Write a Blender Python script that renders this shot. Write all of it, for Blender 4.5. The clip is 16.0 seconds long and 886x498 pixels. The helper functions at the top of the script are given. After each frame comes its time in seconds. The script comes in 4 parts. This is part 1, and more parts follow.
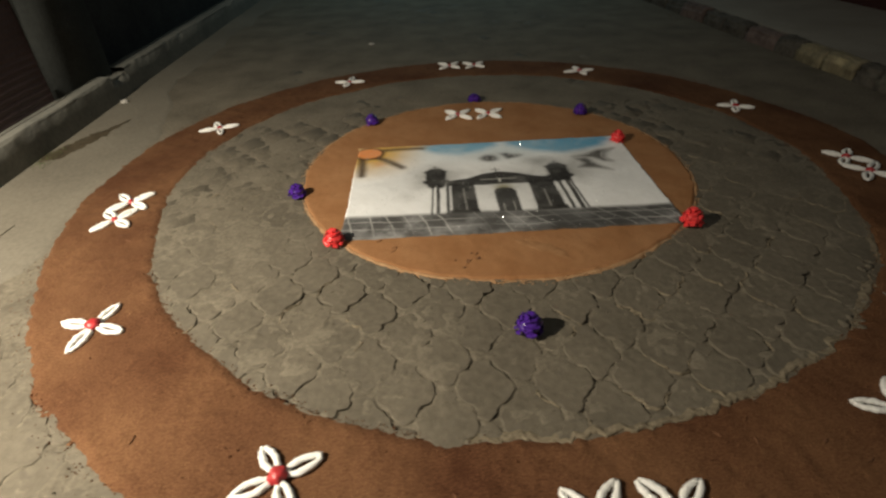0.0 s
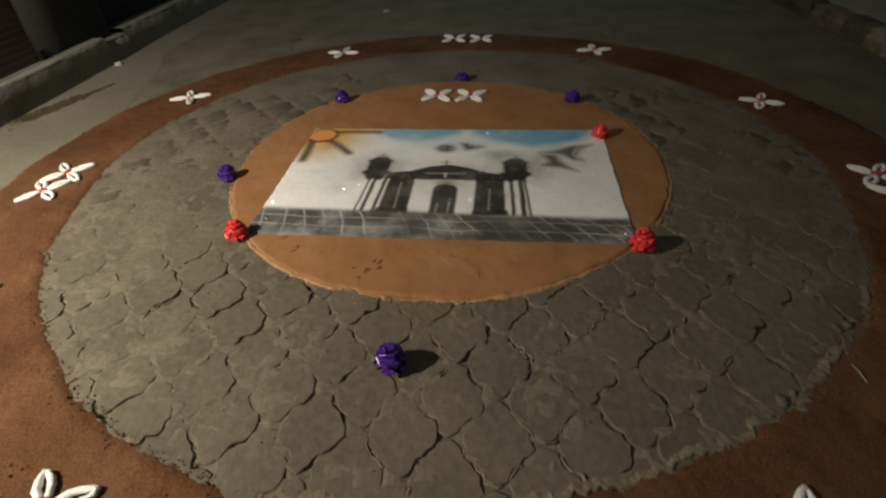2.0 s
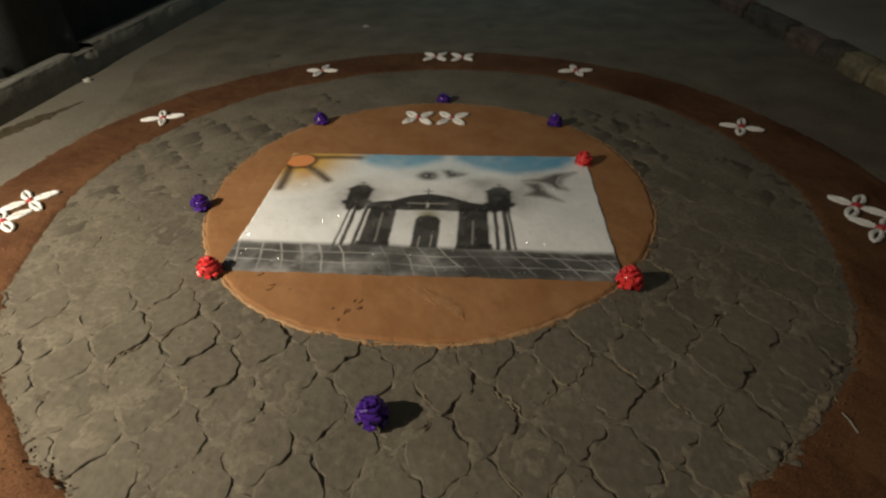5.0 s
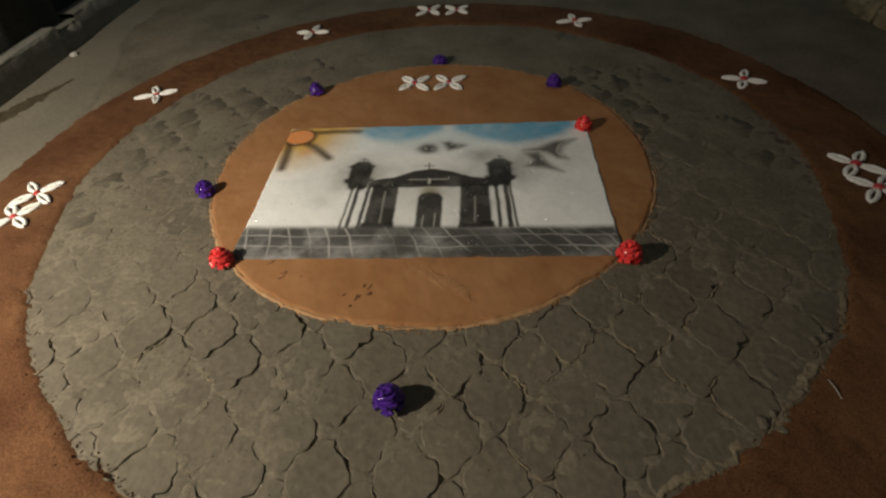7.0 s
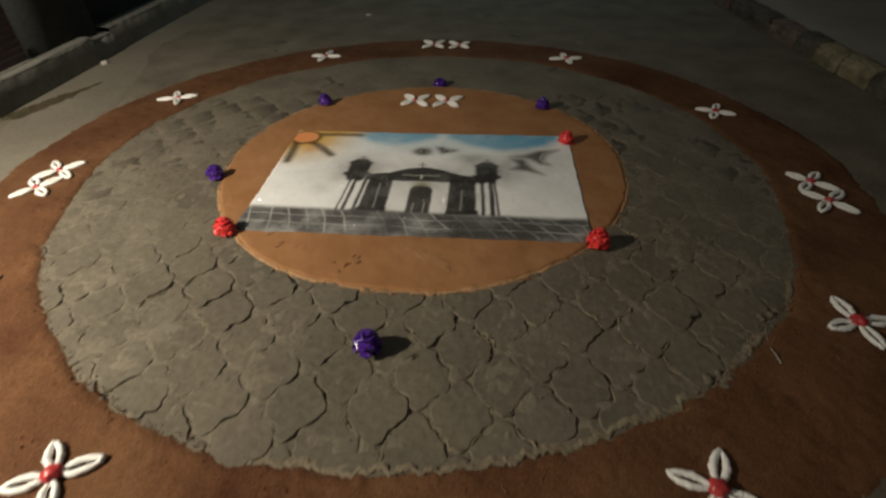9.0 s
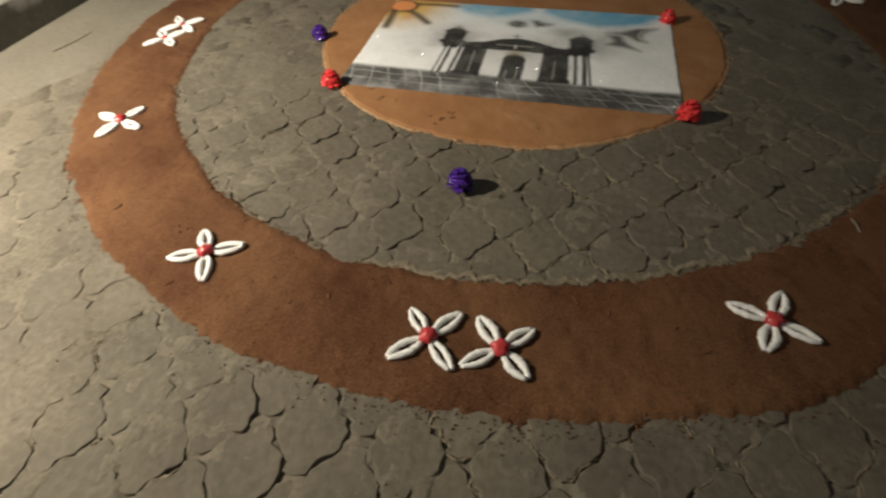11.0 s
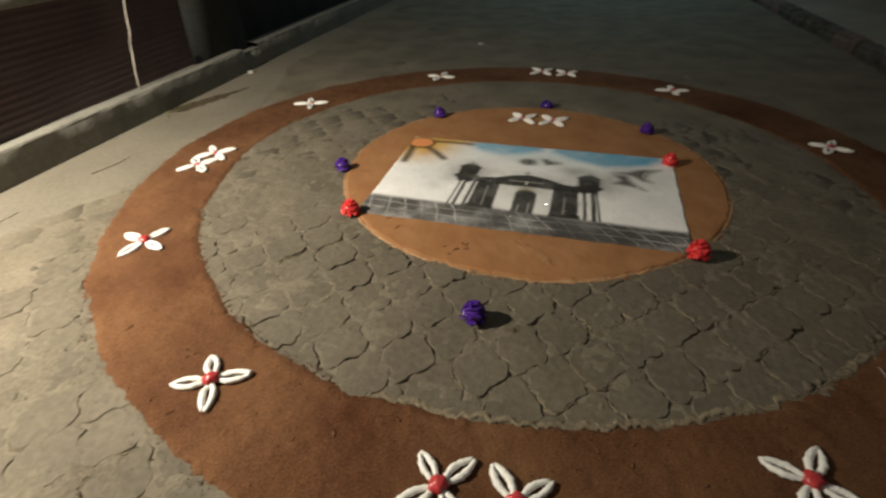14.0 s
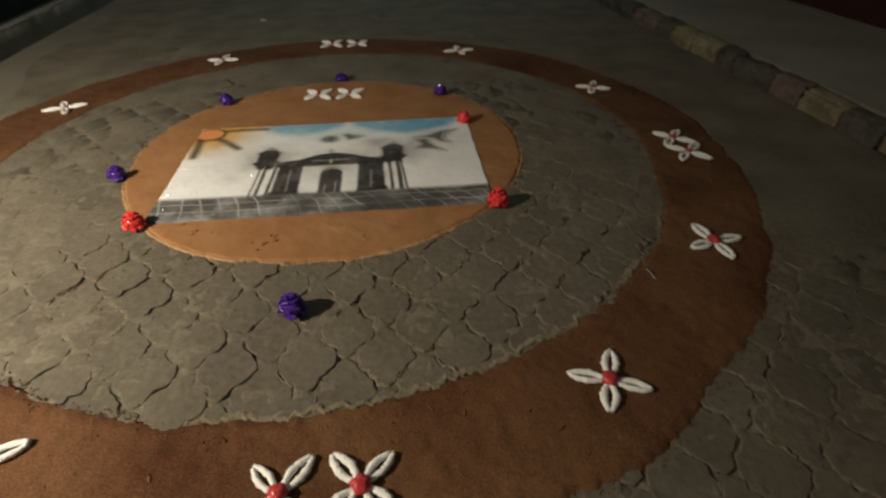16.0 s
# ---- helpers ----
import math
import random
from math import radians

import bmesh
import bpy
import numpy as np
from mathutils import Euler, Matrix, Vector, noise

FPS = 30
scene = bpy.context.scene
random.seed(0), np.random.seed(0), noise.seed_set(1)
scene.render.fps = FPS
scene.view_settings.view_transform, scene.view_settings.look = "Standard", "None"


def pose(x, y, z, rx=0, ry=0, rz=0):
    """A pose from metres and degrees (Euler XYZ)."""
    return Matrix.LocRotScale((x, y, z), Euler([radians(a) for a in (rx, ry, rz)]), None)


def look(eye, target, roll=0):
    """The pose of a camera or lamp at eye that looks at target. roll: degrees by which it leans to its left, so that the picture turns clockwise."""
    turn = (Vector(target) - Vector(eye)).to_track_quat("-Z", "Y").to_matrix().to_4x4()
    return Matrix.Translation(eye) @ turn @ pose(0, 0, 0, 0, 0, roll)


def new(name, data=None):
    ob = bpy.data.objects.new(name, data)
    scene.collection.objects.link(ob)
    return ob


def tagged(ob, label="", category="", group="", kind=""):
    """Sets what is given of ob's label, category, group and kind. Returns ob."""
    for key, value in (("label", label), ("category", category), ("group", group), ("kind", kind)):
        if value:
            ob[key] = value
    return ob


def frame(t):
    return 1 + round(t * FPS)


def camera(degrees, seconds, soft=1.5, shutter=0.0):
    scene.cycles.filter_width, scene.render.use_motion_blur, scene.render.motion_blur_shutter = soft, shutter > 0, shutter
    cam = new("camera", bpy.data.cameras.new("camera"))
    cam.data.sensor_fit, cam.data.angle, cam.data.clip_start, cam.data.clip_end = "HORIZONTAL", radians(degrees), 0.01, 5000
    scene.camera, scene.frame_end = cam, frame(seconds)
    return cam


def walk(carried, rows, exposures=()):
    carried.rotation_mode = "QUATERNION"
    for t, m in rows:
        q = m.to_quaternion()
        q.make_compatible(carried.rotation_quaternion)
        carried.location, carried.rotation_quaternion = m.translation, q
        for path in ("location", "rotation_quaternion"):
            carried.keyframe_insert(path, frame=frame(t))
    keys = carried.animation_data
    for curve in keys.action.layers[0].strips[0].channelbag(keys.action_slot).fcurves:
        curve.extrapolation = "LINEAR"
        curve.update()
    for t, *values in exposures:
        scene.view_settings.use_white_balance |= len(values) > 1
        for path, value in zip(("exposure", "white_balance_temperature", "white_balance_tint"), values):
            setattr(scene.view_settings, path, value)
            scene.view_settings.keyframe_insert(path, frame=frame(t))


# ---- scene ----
cam = camera(81.7, 16.0, soft=2.4, shutter=0.8)
PATH = [
    (0, (-0.456, -2.376, 1.595), (-0.417, -0.737, 0.449), -2.4),
    (0.5, (-0.21, -2.341, 1.595), (-0.219, -0.716, 0.429), -4.5),
    (1, (-0.007, -2.241, 1.580), (0.046, -0.653, 0.366), -4.7),
    (1.5, (0.184, -2.069, 1.549), (0.161, -0.507, 0.301), -2.7),
    (2, (0.321, -1.987, 1.527), (0.112, -0.423, 0.298), -3.0),
    (2.5, (0.32, -1.939, 1.519), (0.098, -0.342, 0.335), -2.6),
    (3, (0.313, -1.934, 1.53), (0.145, -0.305, 0.381), -1.6),
    (3.5, (0.307, -1.916, 1.525), (0.166, -0.274, 0.392), -1.0),
    (4, (0.3, -1.902, 1.519), (0.175, -0.267, 0.372), -0.4),
    (6.5, (0.299, -1.75, 1.786), (0.152, -0.289, 0.427), -4.4),
    (7, (0.294, -1.758, 1.793), (0.151, -0.326, 0.404), -4.7),
    (7.5, (0.305, -1.787, 1.789), (0.136, -0.347, 0.411), -4.8),
    (8, (0.377, -1.85, 1.737), (0.23, -0.321, 0.456), -2.6),
    (8.2, (0.408, -1.898, 1.712), (0.287, -0.326, 0.481), -1.6),
    (10.3, (0.343, -2.513, 1.611), (0.103, -1.056, 0.262), -0.4),
    (10.5, (0.346, -2.527, 1.593), (0.081, -1.126, 0.191), -1.0),
    (11, (0.325, -2.558, 1.562), (-0.029, -1.244, 0.096), -2.7),
    (11.5, (0.29, -2.568, 1.587), (-0.215, -1.242, 0.178), -5.0),
    (12, (0.277, -2.565, 1.602), (-0.345, -1.182, 0.297), -6.4),
    (12.5, (0.272, -2.549, 1.602), (-0.356, -1.103, 0.372), -5.5),
    (13, (0.267, -2.534, 1.614), (-0.313, -1.025, 0.436), -3.5),
    (13.5, (0.268, -2.521, 1.613), (-0.257, -0.966, 0.469), -2.1),
    (14, (0.277, -2.51, 1.611), (-0.16, -0.917, 0.484), -1.0),
    (14.5, (0.299, -2.492, 1.615), (0.008, -0.86, 0.496), -0.1),
    (15, (0.35, -2.476, 1.612), (0.247, -0.825, 0.489), -0.1),
    (15.5, (0.407, -2.456, 1.601), (0.48, -0.828, 0.442), -0.3),
    (16, (0.438, -2.455, 1.59), (0.594, -0.87, 0.38), -0.6),
]
walk(cam, [(t, look(eye, target, roll)) for t, eye, target, roll in PATH],
     [(0.0, -0.37, 6400, 10), (1.0, -0.48, 6400, 10), (2.0, -0.54, 6400, 10), (3.5, -0.48, 6550, 10), (7.0, -0.56, 6400, 10), (8.0, -0.54, 6400, 10), (10.5, -0.39, 6400, 10),
      (11.5, -0.26, 6100, 10), (12.5, -0.20, 6150, 10), (13.2, -0.21, 6400, 10), (14.0, -0.25, 6400, 10), (15.0, -0.36, 6400, 10), (16.0, -0.37, 6600, 10)])

# ---- world, lamp and exposure ----
world = bpy.data.worlds.new("night")
scene.world = world
world.use_nodes = True
world.node_tree.nodes["Background"].inputs["Color"].default_value = (0.90, 0.87, 0.77, 1)
world.node_tree.nodes["Background"].inputs["Strength"].default_value = 0.125


def spot(name, place, target, power, colour, radius, degrees, blend):
    data = bpy.data.lights.new(name, "SPOT")
    data.energy, data.color, data.shadow_soft_size = power, colour, radius
    data.spot_size, data.spot_blend = radians(degrees), blend
    ob = new(name, data)
    ob.matrix_basis = look(place, target)
    return ob


# The shaded lamp over the shop front, behind the walker's left shoulder, and a cold street lamp far up the road.
spot("shop_lamp", (-3.49, -2.05, 2.65), (-3.58, -1.55, 0.0), 1840.0, (1.0, 0.890, 0.705), 0.06, 165, 0.86)
spot("street_lamp_light", (0.6, 15.0, 6.5), (0.0, 9.3, 0.0), 700.0, (0.42, 0.92, 1.0), 0.15, 64, 1.0)


# ---- noise ----
TABLE = np.random.RandomState(7).rand(256, 256)


def vnoise(x, y, seed=0):
    x, y = np.asarray(x, float) + 17.3 * seed + 1000, np.asarray(y, float) + 9.1 * seed + 1000
    i, j = np.floor(x).astype(int), np.floor(y).astype(int)
    u, v = x - i, y - j
    u, v = u * u * (3 - 2 * u), v * v * (3 - 2 * v)
    g = lambda a, b: TABLE[a % 256, b % 256]
    return (g(i, j) * (1 - u) + g(i + 1, j) * u) * (1 - v) + (g(i, j + 1) * (1 - u) + g(i + 1, j + 1) * u) * v


def fbm(x, y, scale, seed=0, octaves=4):
    """Fractal noise about 0, roughly -0.5 to 0.5; scale is the size of the largest lumps in metres."""
    out, amp, total = 0.0, 1.0, 0.0
    for k in range(octaves):
        out = out + amp * (vnoise(np.asarray(x) / scale * 2**k, np.asarray(y) / scale * 2**k, seed + k) - 0.5)
        total, amp = total + amp, amp * 0.55
    return out / total * 1.6


# ---- materials ----
def srgb(*c):
    return tuple((v / 255 / 12.92 if v <= 10 else ((v / 255 + 0.055) / 1.055) ** 2.4) for v in c) + (1.0,)


def material(name, a, b, fine=60.0, coarse=3.0, rough=0.9, bump=0.3, depth=0.004, vary=0.0, spec=0.3, metal=0.0, speck=None, speck_at=0.66, lumps=0.0):
    """Two colours mixed by a coarse and a fine noise, with fine relief; vary: change of tone from piece to piece."""
    m = bpy.data.materials.new(name)
    m.use_nodes = True
    nt = m.node_tree
    n, link = nt.nodes, nt.links.new
    bsdf = n["Principled BSDF"]
    bsdf.inputs["Roughness"].default_value = rough
    bsdf.inputs["Specular IOR Level"].default_value = spec
    bsdf.inputs["Metallic"].default_value = metal
    geo = n.new("ShaderNodeNewGeometry")
    big, small = n.new("ShaderNodeTexNoise"), n.new("ShaderNodeTexNoise")
    big.inputs["Scale"].default_value, big.inputs["Detail"].default_value = coarse, 5
    small.inputs["Scale"].default_value, small.inputs["Detail"].default_value = fine, 4
    for t in (big, small):
        link(geo.outputs["Position"], t.inputs["Vector"])
    add = n.new("ShaderNodeMath")
    add.operation = "MULTIPLY_ADD"
    add.inputs[1].default_value = 0.45
    link(small.outputs["Fac"], add.inputs[0])
    half = n.new("ShaderNodeMath")
    half.operation = "MULTIPLY"
    half.inputs[1].default_value = 0.55
    link(big.outputs["Fac"], half.inputs[0])
    link(half.outputs[0], add.inputs[2])
    ramp = n.new("ShaderNodeMapRange")
    ramp.inputs["From Min"].default_value, ramp.inputs["From Max"].default_value = 0.36, 0.64
    link(add.outputs[0], ramp.inputs["Value"])
    mix = n.new("ShaderNodeMix")
    mix.data_type = "RGBA"
    mix.inputs["A"].default_value, mix.inputs["B"].default_value = a, b
    link(ramp.outputs["Result"], mix.inputs["Factor"])
    out = mix.outputs["Result"]
    if speck:
        sp = n.new("ShaderNodeTexNoise")
        sp.inputs["Scale"].default_value, sp.inputs["Detail"].default_value = fine * 0.45, 2
        link(geo.outputs["Position"], sp.inputs["Vector"])
        edge = n.new("ShaderNodeMapRange")
        edge.inputs["From Min"].default_value, edge.inputs["From Max"].default_value = speck_at, speck_at + 0.05
        link(sp.outputs["Fac"], edge.inputs["Value"])
        over = n.new("ShaderNodeMix")
        over.data_type = "RGBA"
        over.inputs["B"].default_value = speck
        link(edge.outputs["Result"], over.inputs["Factor"])
        link(out, over.inputs["A"])
        out = over.outputs["Result"]
    if vary:
        info = n.new("ShaderNodeObjectInfo")
        island = n.new("ShaderNodeNewGeometry")
        summed = n.new("ShaderNodeMath")
        summed.operation = "ADD"
        link(info.outputs["Random"], summed.inputs[0])
        link(island.outputs["Random Per Island"], summed.inputs[1])
        wrap = n.new("ShaderNodeMath")
        wrap.operation = "FRACT"
        link(summed.outputs[0], wrap.inputs[0])
        tone = n.new("ShaderNodeMapRange")
        tone.inputs["To Min"].default_value, tone.inputs["To Max"].default_value = 1 - vary, 1 + vary
        link(wrap.outputs[0], tone.inputs["Value"])
        hsv = n.new("ShaderNodeHueSaturation")
        link(tone.outputs["Result"], hsv.inputs["Value"])
        link(out, hsv.inputs["Color"])
        out = hsv.outputs["Color"]
    link(out, bsdf.inputs["Base Color"])
    bm = n.new("ShaderNodeBump")
    bm.inputs["Strength"].default_value, bm.inputs["Distance"].default_value = bump, depth
    if lumps:
        lump_tex, high = n.new("ShaderNodeTexNoise"), n.new("ShaderNodeMath")
        lump_tex.inputs["Scale"].default_value, lump_tex.inputs["Detail"].default_value = lumps, 3
        high.operation = "MULTIPLY_ADD"
        high.inputs[1].default_value = 1.6
        link(geo.outputs["Position"], lump_tex.inputs["Vector"])
        link(lump_tex.outputs["Fac"], high.inputs[0])
        link(small.outputs["Fac"], high.inputs[2])
        link(high.outputs[0], bm.inputs["Height"])
    else:
        link(small.outputs["Fac"], bm.inputs["Height"])
    link(bm.outputs["Normal"], bsdf.inputs["Normal"])
    return m


M_DIRT = material("joint dirt", (0.096, 0.082, 0.060, 1), (0.184, 0.159, 0.119, 1), 50, 2.5, 0.95, 0.5, 0.007, lumps=13)
M_PAVER = material("concrete paver", (0.090, 0.077, 0.0565, 1), (0.148, 0.127, 0.0945, 1), 30, 2.0, 0.85, 0.34, 0.010, 0.055, 0.3, speck=(0.113, 0.097, 0.073, 1), speck_at=0.60, lumps=13)
M_GROUND = material("street ground", (0.14, 0.13, 0.11, 1), (0.22, 0.20, 0.17, 1), 30, 1.2, 0.9, 0.4, 0.01)
M_RING = material("red-brown sawdust", (0.059, 0.0222, 0.0108, 1), (0.170, 0.086, 0.041, 1), 130, 1.5, 0.95, 0.6, 0.005, 0, 0.1)
M_OCHRE = material("ochre sawdust", (0.262, 0.122, 0.050, 1), (0.355, 0.184, 0.086, 1), 240, 4, 0.95, 0.5, 0.0025, 0, 0.1, speck=(0.22, 0.09, 0.03, 1), speck_at=0.68)
M_LIP = material("pale crumbled cement", (0.125, 0.102, 0.068, 1), (0.225, 0.186, 0.128, 1), 60, 9, 0.9, 0.8, 0.006)
M_KERB = material("old concrete", (0.15, 0.148, 0.128, 1), (0.235, 0.226, 0.193, 1), 28, 3, 0.9, 0.5, 0.006)
M_WALK = material("pavement concrete", (0.22, 0.20, 0.17, 1), (0.32, 0.30, 0.25, 1), 40, 1.5, 0.9, 0.5, 0.006)
M_SHUTTER = material("maroon shutter steel", (0.066, 0.045, 0.046, 1), (0.104, 0.069, 0.068, 1), 40, 3, 0.55, 0.2, 0.002, 0, 0.4)
M_PLASTER = material("grey plaster", (0.30, 0.305, 0.27, 1), (0.42, 0.425, 0.38, 1), 35, 2, 0.9, 0.5, 0.006)
M_FOAM = material("white piped salt dough", (0.82, 0.81, 0.77, 1), (0.90, 0.89, 0.86, 1), 130, 20, 0.8, 1.0, 0.006)
M_RED = material("red ribbon", (0.70, 0.038, 0.040, 1), (0.80, 0.060, 0.060, 1), 40, 10, 0.25, 0.1, 0.001, 0, 0.6)
M_ROSE = material("red crepe", (0.36, 0.024, 0.027, 1), (0.50, 0.052, 0.055, 1), 120, 30, 0.3, 0.4, 0.003, 0, 0.5)
M_PURPLE = material("purple ribbon", (0.050, 0.014, 0.19, 1), (0.080, 0.022, 0.28, 1), 40, 10, 0.14, 0.1, 0.001, 0, 0.6)
M_PINK = material("pink plastic", (0.72, 0.36, 0.42, 1), (0.80, 0.45, 0.50, 1), 30, 12, 0.45, 0.1, 0.001)

# The darkness of the unlit doorway is put into this wall colour.
M_DOOR_SHADE = material("wall coloured as doorway shade", (0.020, 0.020, 0.022, 1), (0.045, 0.046, 0.046, 1), 25, 2, 0.9, 0.3, 0.005)
# Darker copy of the wall plaster: the lamp's falloff is put into its colour.
M_PIER_DIM = material("grey plaster dimmed for falloff", (0.026, 0.029, 0.028, 1), (0.048, 0.053, 0.050, 1), 35, 2, 0.9, 0.4, 0.006)
M_LINTEL = material("darker grey-green plaster", (0.10, 0.105, 0.09, 1), (0.19, 0.195, 0.17, 1), 30, 3, 0.9, 0.5, 0.006)
M_JAMB = material("pale grooved post", (0.29, 0.295, 0.25, 1), (0.40, 0.405, 0.35, 1), 50, 4, 0.85, 0.4, 0.004)
M_CABLE = material("pale cable", (0.42, 0.38, 0.33, 1), (0.55, 0.50, 0.44, 1), 80, 10, 0.6, 0.1, 0.001)
M_PINKDARK = material("deep pink print", (0.76, 0.22, 0.32, 1), (0.82, 0.34, 0.42, 1), 60, 30, 0.45, 0.1, 0.001)
M_PALE = material("pale stone", (0.30, 0.285, 0.255, 1), (0.44, 0.42, 0.38, 1), 60, 12, 0.8, 0.5, 0.004)
M_MUD = material("damp mud", (0.038, 0.029, 0.017, 1), (0.085, 0.066, 0.040, 1), 60, 14, 0.75, 0.6, 0.004)
M_WEED = material("weeds", (0.05, 0.075, 0.02, 1), (0.10, 0.12, 0.04, 1), 60, 15, 0.8, 0.1, 0.001)
M_REDWALL = material("dark red paint", (0.050, 0.019, 0.017, 1), (0.085, 0.033, 0.03, 1), 30, 2, 0.7, 0.3, 0.003)
M_YELLOW = material("worn yellow kerb paint", (0.15, 0.13, 0.085, 1), (0.34, 0.295, 0.185, 1), 20, 7, 0.85, 0.8, 0.012)
M_KERBDARK = material("dirty kerb stone", (0.058, 0.053, 0.045, 1), (0.135, 0.124, 0.104, 1), 22, 7, 0.9, 0.9, 0.014)
M_KERBPINK = material("faded reddish kerb paint", (0.11, 0.082, 0.074, 1), (0.21, 0.160, 0.142, 1), 20, 9, 0.85, 0.8, 0.012)
M_GUTTER = material("smeared cement", (0.130, 0.115, 0.089, 1), (0.188, 0.168, 0.131, 1), 40, 1.3, 0.9, 0.28, 0.005)
M_GOUGE = material("darker sawdust", (0.095, 0.042, 0.020, 1), (0.15, 0.070, 0.034, 1), 120, 10, 0.95, 0.5, 0.002)
M_SMEAR = material("scuffed ochre sawdust", (0.255, 0.125, 0.054, 1), (0.365, 0.20, 0.098, 1), 90, 18, 0.95, 0.6, 0.003, 0, 0.1)
M_SCUFF = material("pale scuffed sawdust", (0.31, 0.175, 0.085, 1), (0.44, 0.275, 0.15, 1), 180, 22, 0.95, 0.6, 0.003, 0, 0.1)


# ---- mesh helpers ----
def mesh_object(name, verts, faces, mat, parent=None, label="", smooth=True):
    me = bpy.data.meshes.new(name)
    me.from_pydata(verts, [], faces)
    me.materials.append(mat)
    if smooth:
        me.polygons.foreach_set("use_smooth", [True] * len(me.polygons))
    me.update()
    ob = new(name, me)
    ob.parent = parent
    if label:
        ob["label"] = label
    return ob


def part(name, bm, mat, parent=None, label="", smooth=True):
    me = bpy.data.meshes.new(name)
    bm.to_mesh(me)
    bm.free()
    me.materials.append(mat)
    if smooth:
        me.polygons.foreach_set("use_smooth", [True] * len(me.polygons))
    ob = new(name, me)
    ob.parent = parent
    if label:
        ob["label"] = label
    return ob


def grid_object(name, X, Y, Z, mat, parent=None, wrap=False):
    """A sheet over a grid of places; wrap joins the last column to the first."""
    r, c = X.shape
    idx = np.arange(r * c).reshape(r, c)
    nxt = np.roll(idx, -1, 1) if wrap else idx[:, 1:]
    cur = idx if wrap else idx[:, :-1]
    quads = np.stack([cur[:-1], nxt[:-1], nxt[1:], cur[1:]], -1).reshape(-1, 4)
    me = bpy.data.meshes.new(name)
    me.vertices.add(r * c)
    me.vertices.foreach_set("co", np.stack([X, Y, Z], -1).astype(np.float32).ravel())
    me.loops.add(quads.size)
    me.loops.foreach_set("vertex_index", quads.astype(np.int32).ravel())
    me.polygons.add(len(quads))
    me.polygons.foreach_set("loop_start", np.arange(0, quads.size, 4, dtype=np.int32))
    me.polygons.foreach_set("use_smooth", np.ones(len(quads), bool))
    me.update(calc_edges=True)
    me.validate()
    me.materials.append(mat)
    ob = new(name, me)
    ob.parent = parent
    return ob


def box_bm(x0, x1, y0, y1, z0, z1, bevel=0.0):
    bm = bmesh.new()
    bmesh.ops.create_cube(bm, size=1.0, matrix=Matrix.Translation(((x0 + x1) / 2, (y0 + y1) / 2, (z0 + z1) / 2)) @ Matrix.Diagonal((x1 - x0, y1 - y0, z1 - z0, 1)))
    if bevel:
        bmesh.ops.bevel(bm, geom=bm.edges[:], offset=bevel, segments=2, affect="EDGES")
    return bm


def empty(name, x=0.0, y=0.0, z=0.0, rz=0.0):
    ob = new(name)
    ob.empty_display_size = 0.1
    ob.matrix_basis = pose(x, y, z, 0, 0, rz)
    return ob


# ---- ground and road ----
KERB_L, KERB_R, ROAD_S, ROAD_N = -3.42, 3.55, -5.0, 13.0
ground = part("ground", box_bm(-300, 300, -300, 300, -0.6, -0.05), M_GROUND, smooth=False)
tagged(ground, "dark bare street ground reaching into the night", "ground", kind="structure")

gx = np.concatenate([np.linspace(KERB_L - 0.1, -2.4, 40), np.linspace(-2.38, 2.6, 380), np.linspace(2.62, KERB_R + 0.1, 36)])
gy = np.concatenate([np.linspace(ROAD_S, -2.5, 60), np.linspace(-2.48, 1.2, 290), np.linspace(1.22, ROAD_N, 330)])
GX, GY = np.meshgrid(gx, gy)
# Joints lie open round the picture and are silted up towards the kerbs and up the street.
SILT = np.clip((GY - 1.0) / 1.2, 0, 1)
SILT = np.maximum(SILT, np.clip((GY + 0.5) / 1.1, 0, 1) * np.clip((-1.75 - GX) / 0.5, 0, 1))
SILT = np.maximum(SILT, 0.8 * np.clip((GX - 0.8) / 0.7, 0, 1) * np.clip((GY + 0.15) / 0.6, 0, 1))
SILT = np.maximum(SILT, 0.85 * np.clip((-0.95 - GX) / 0.5, 0, 1) * np.clip((GY - 0.25) / 0.6, 0, 1))
BANK = np.clip((GX - 1.9) / 0.5, 0, 1) * np.clip((GY + 1.5) / 1.0, 0, 1)
BANK = np.maximum(BANK, np.clip((-1.9 - GX) / 0.4, 0, 1) * np.clip((GY + 0.8) / 0.9, 0, 1))
SILT = np.maximum(SILT, BANK)
SILT = np.maximum(SILT, 0.85 * np.clip((-2.05 - GX) / 0.5, 0, 1))
SILT = np.maximum(SILT, 0.6 * np.clip((-0.5 - GX) / 0.8, 0, 1) * np.clip((-0.9 - GY) / 0.5, 0, 1))
SILT = np.maximum(SILT, 0.72 * np.clip((-0.85 - GX) / 0.5, 0, 1) * np.clip((GY + 0.7) / 0.6, 0, 1))
DIRT_Z = np.minimum(-0.0060 + 0.014 * fbm(GX, GY, 0.17, 3, 4) + 0.020 * fbm(GX, GY, 0.05, 6, 3), 0.0002)
DIRT_Z = DIRT_Z + SILT * (0.0006 + 0.0012 * BANK + 0.0035 * fbm(GX, GY, 0.3, 5, 3) - DIRT_Z)
road = grid_object("road", GX, GY, DIRT_Z, M_DIRT)
tagged(road, "street of worn interlocking concrete pavers with dirt-filled joints", "road", kind="structure")

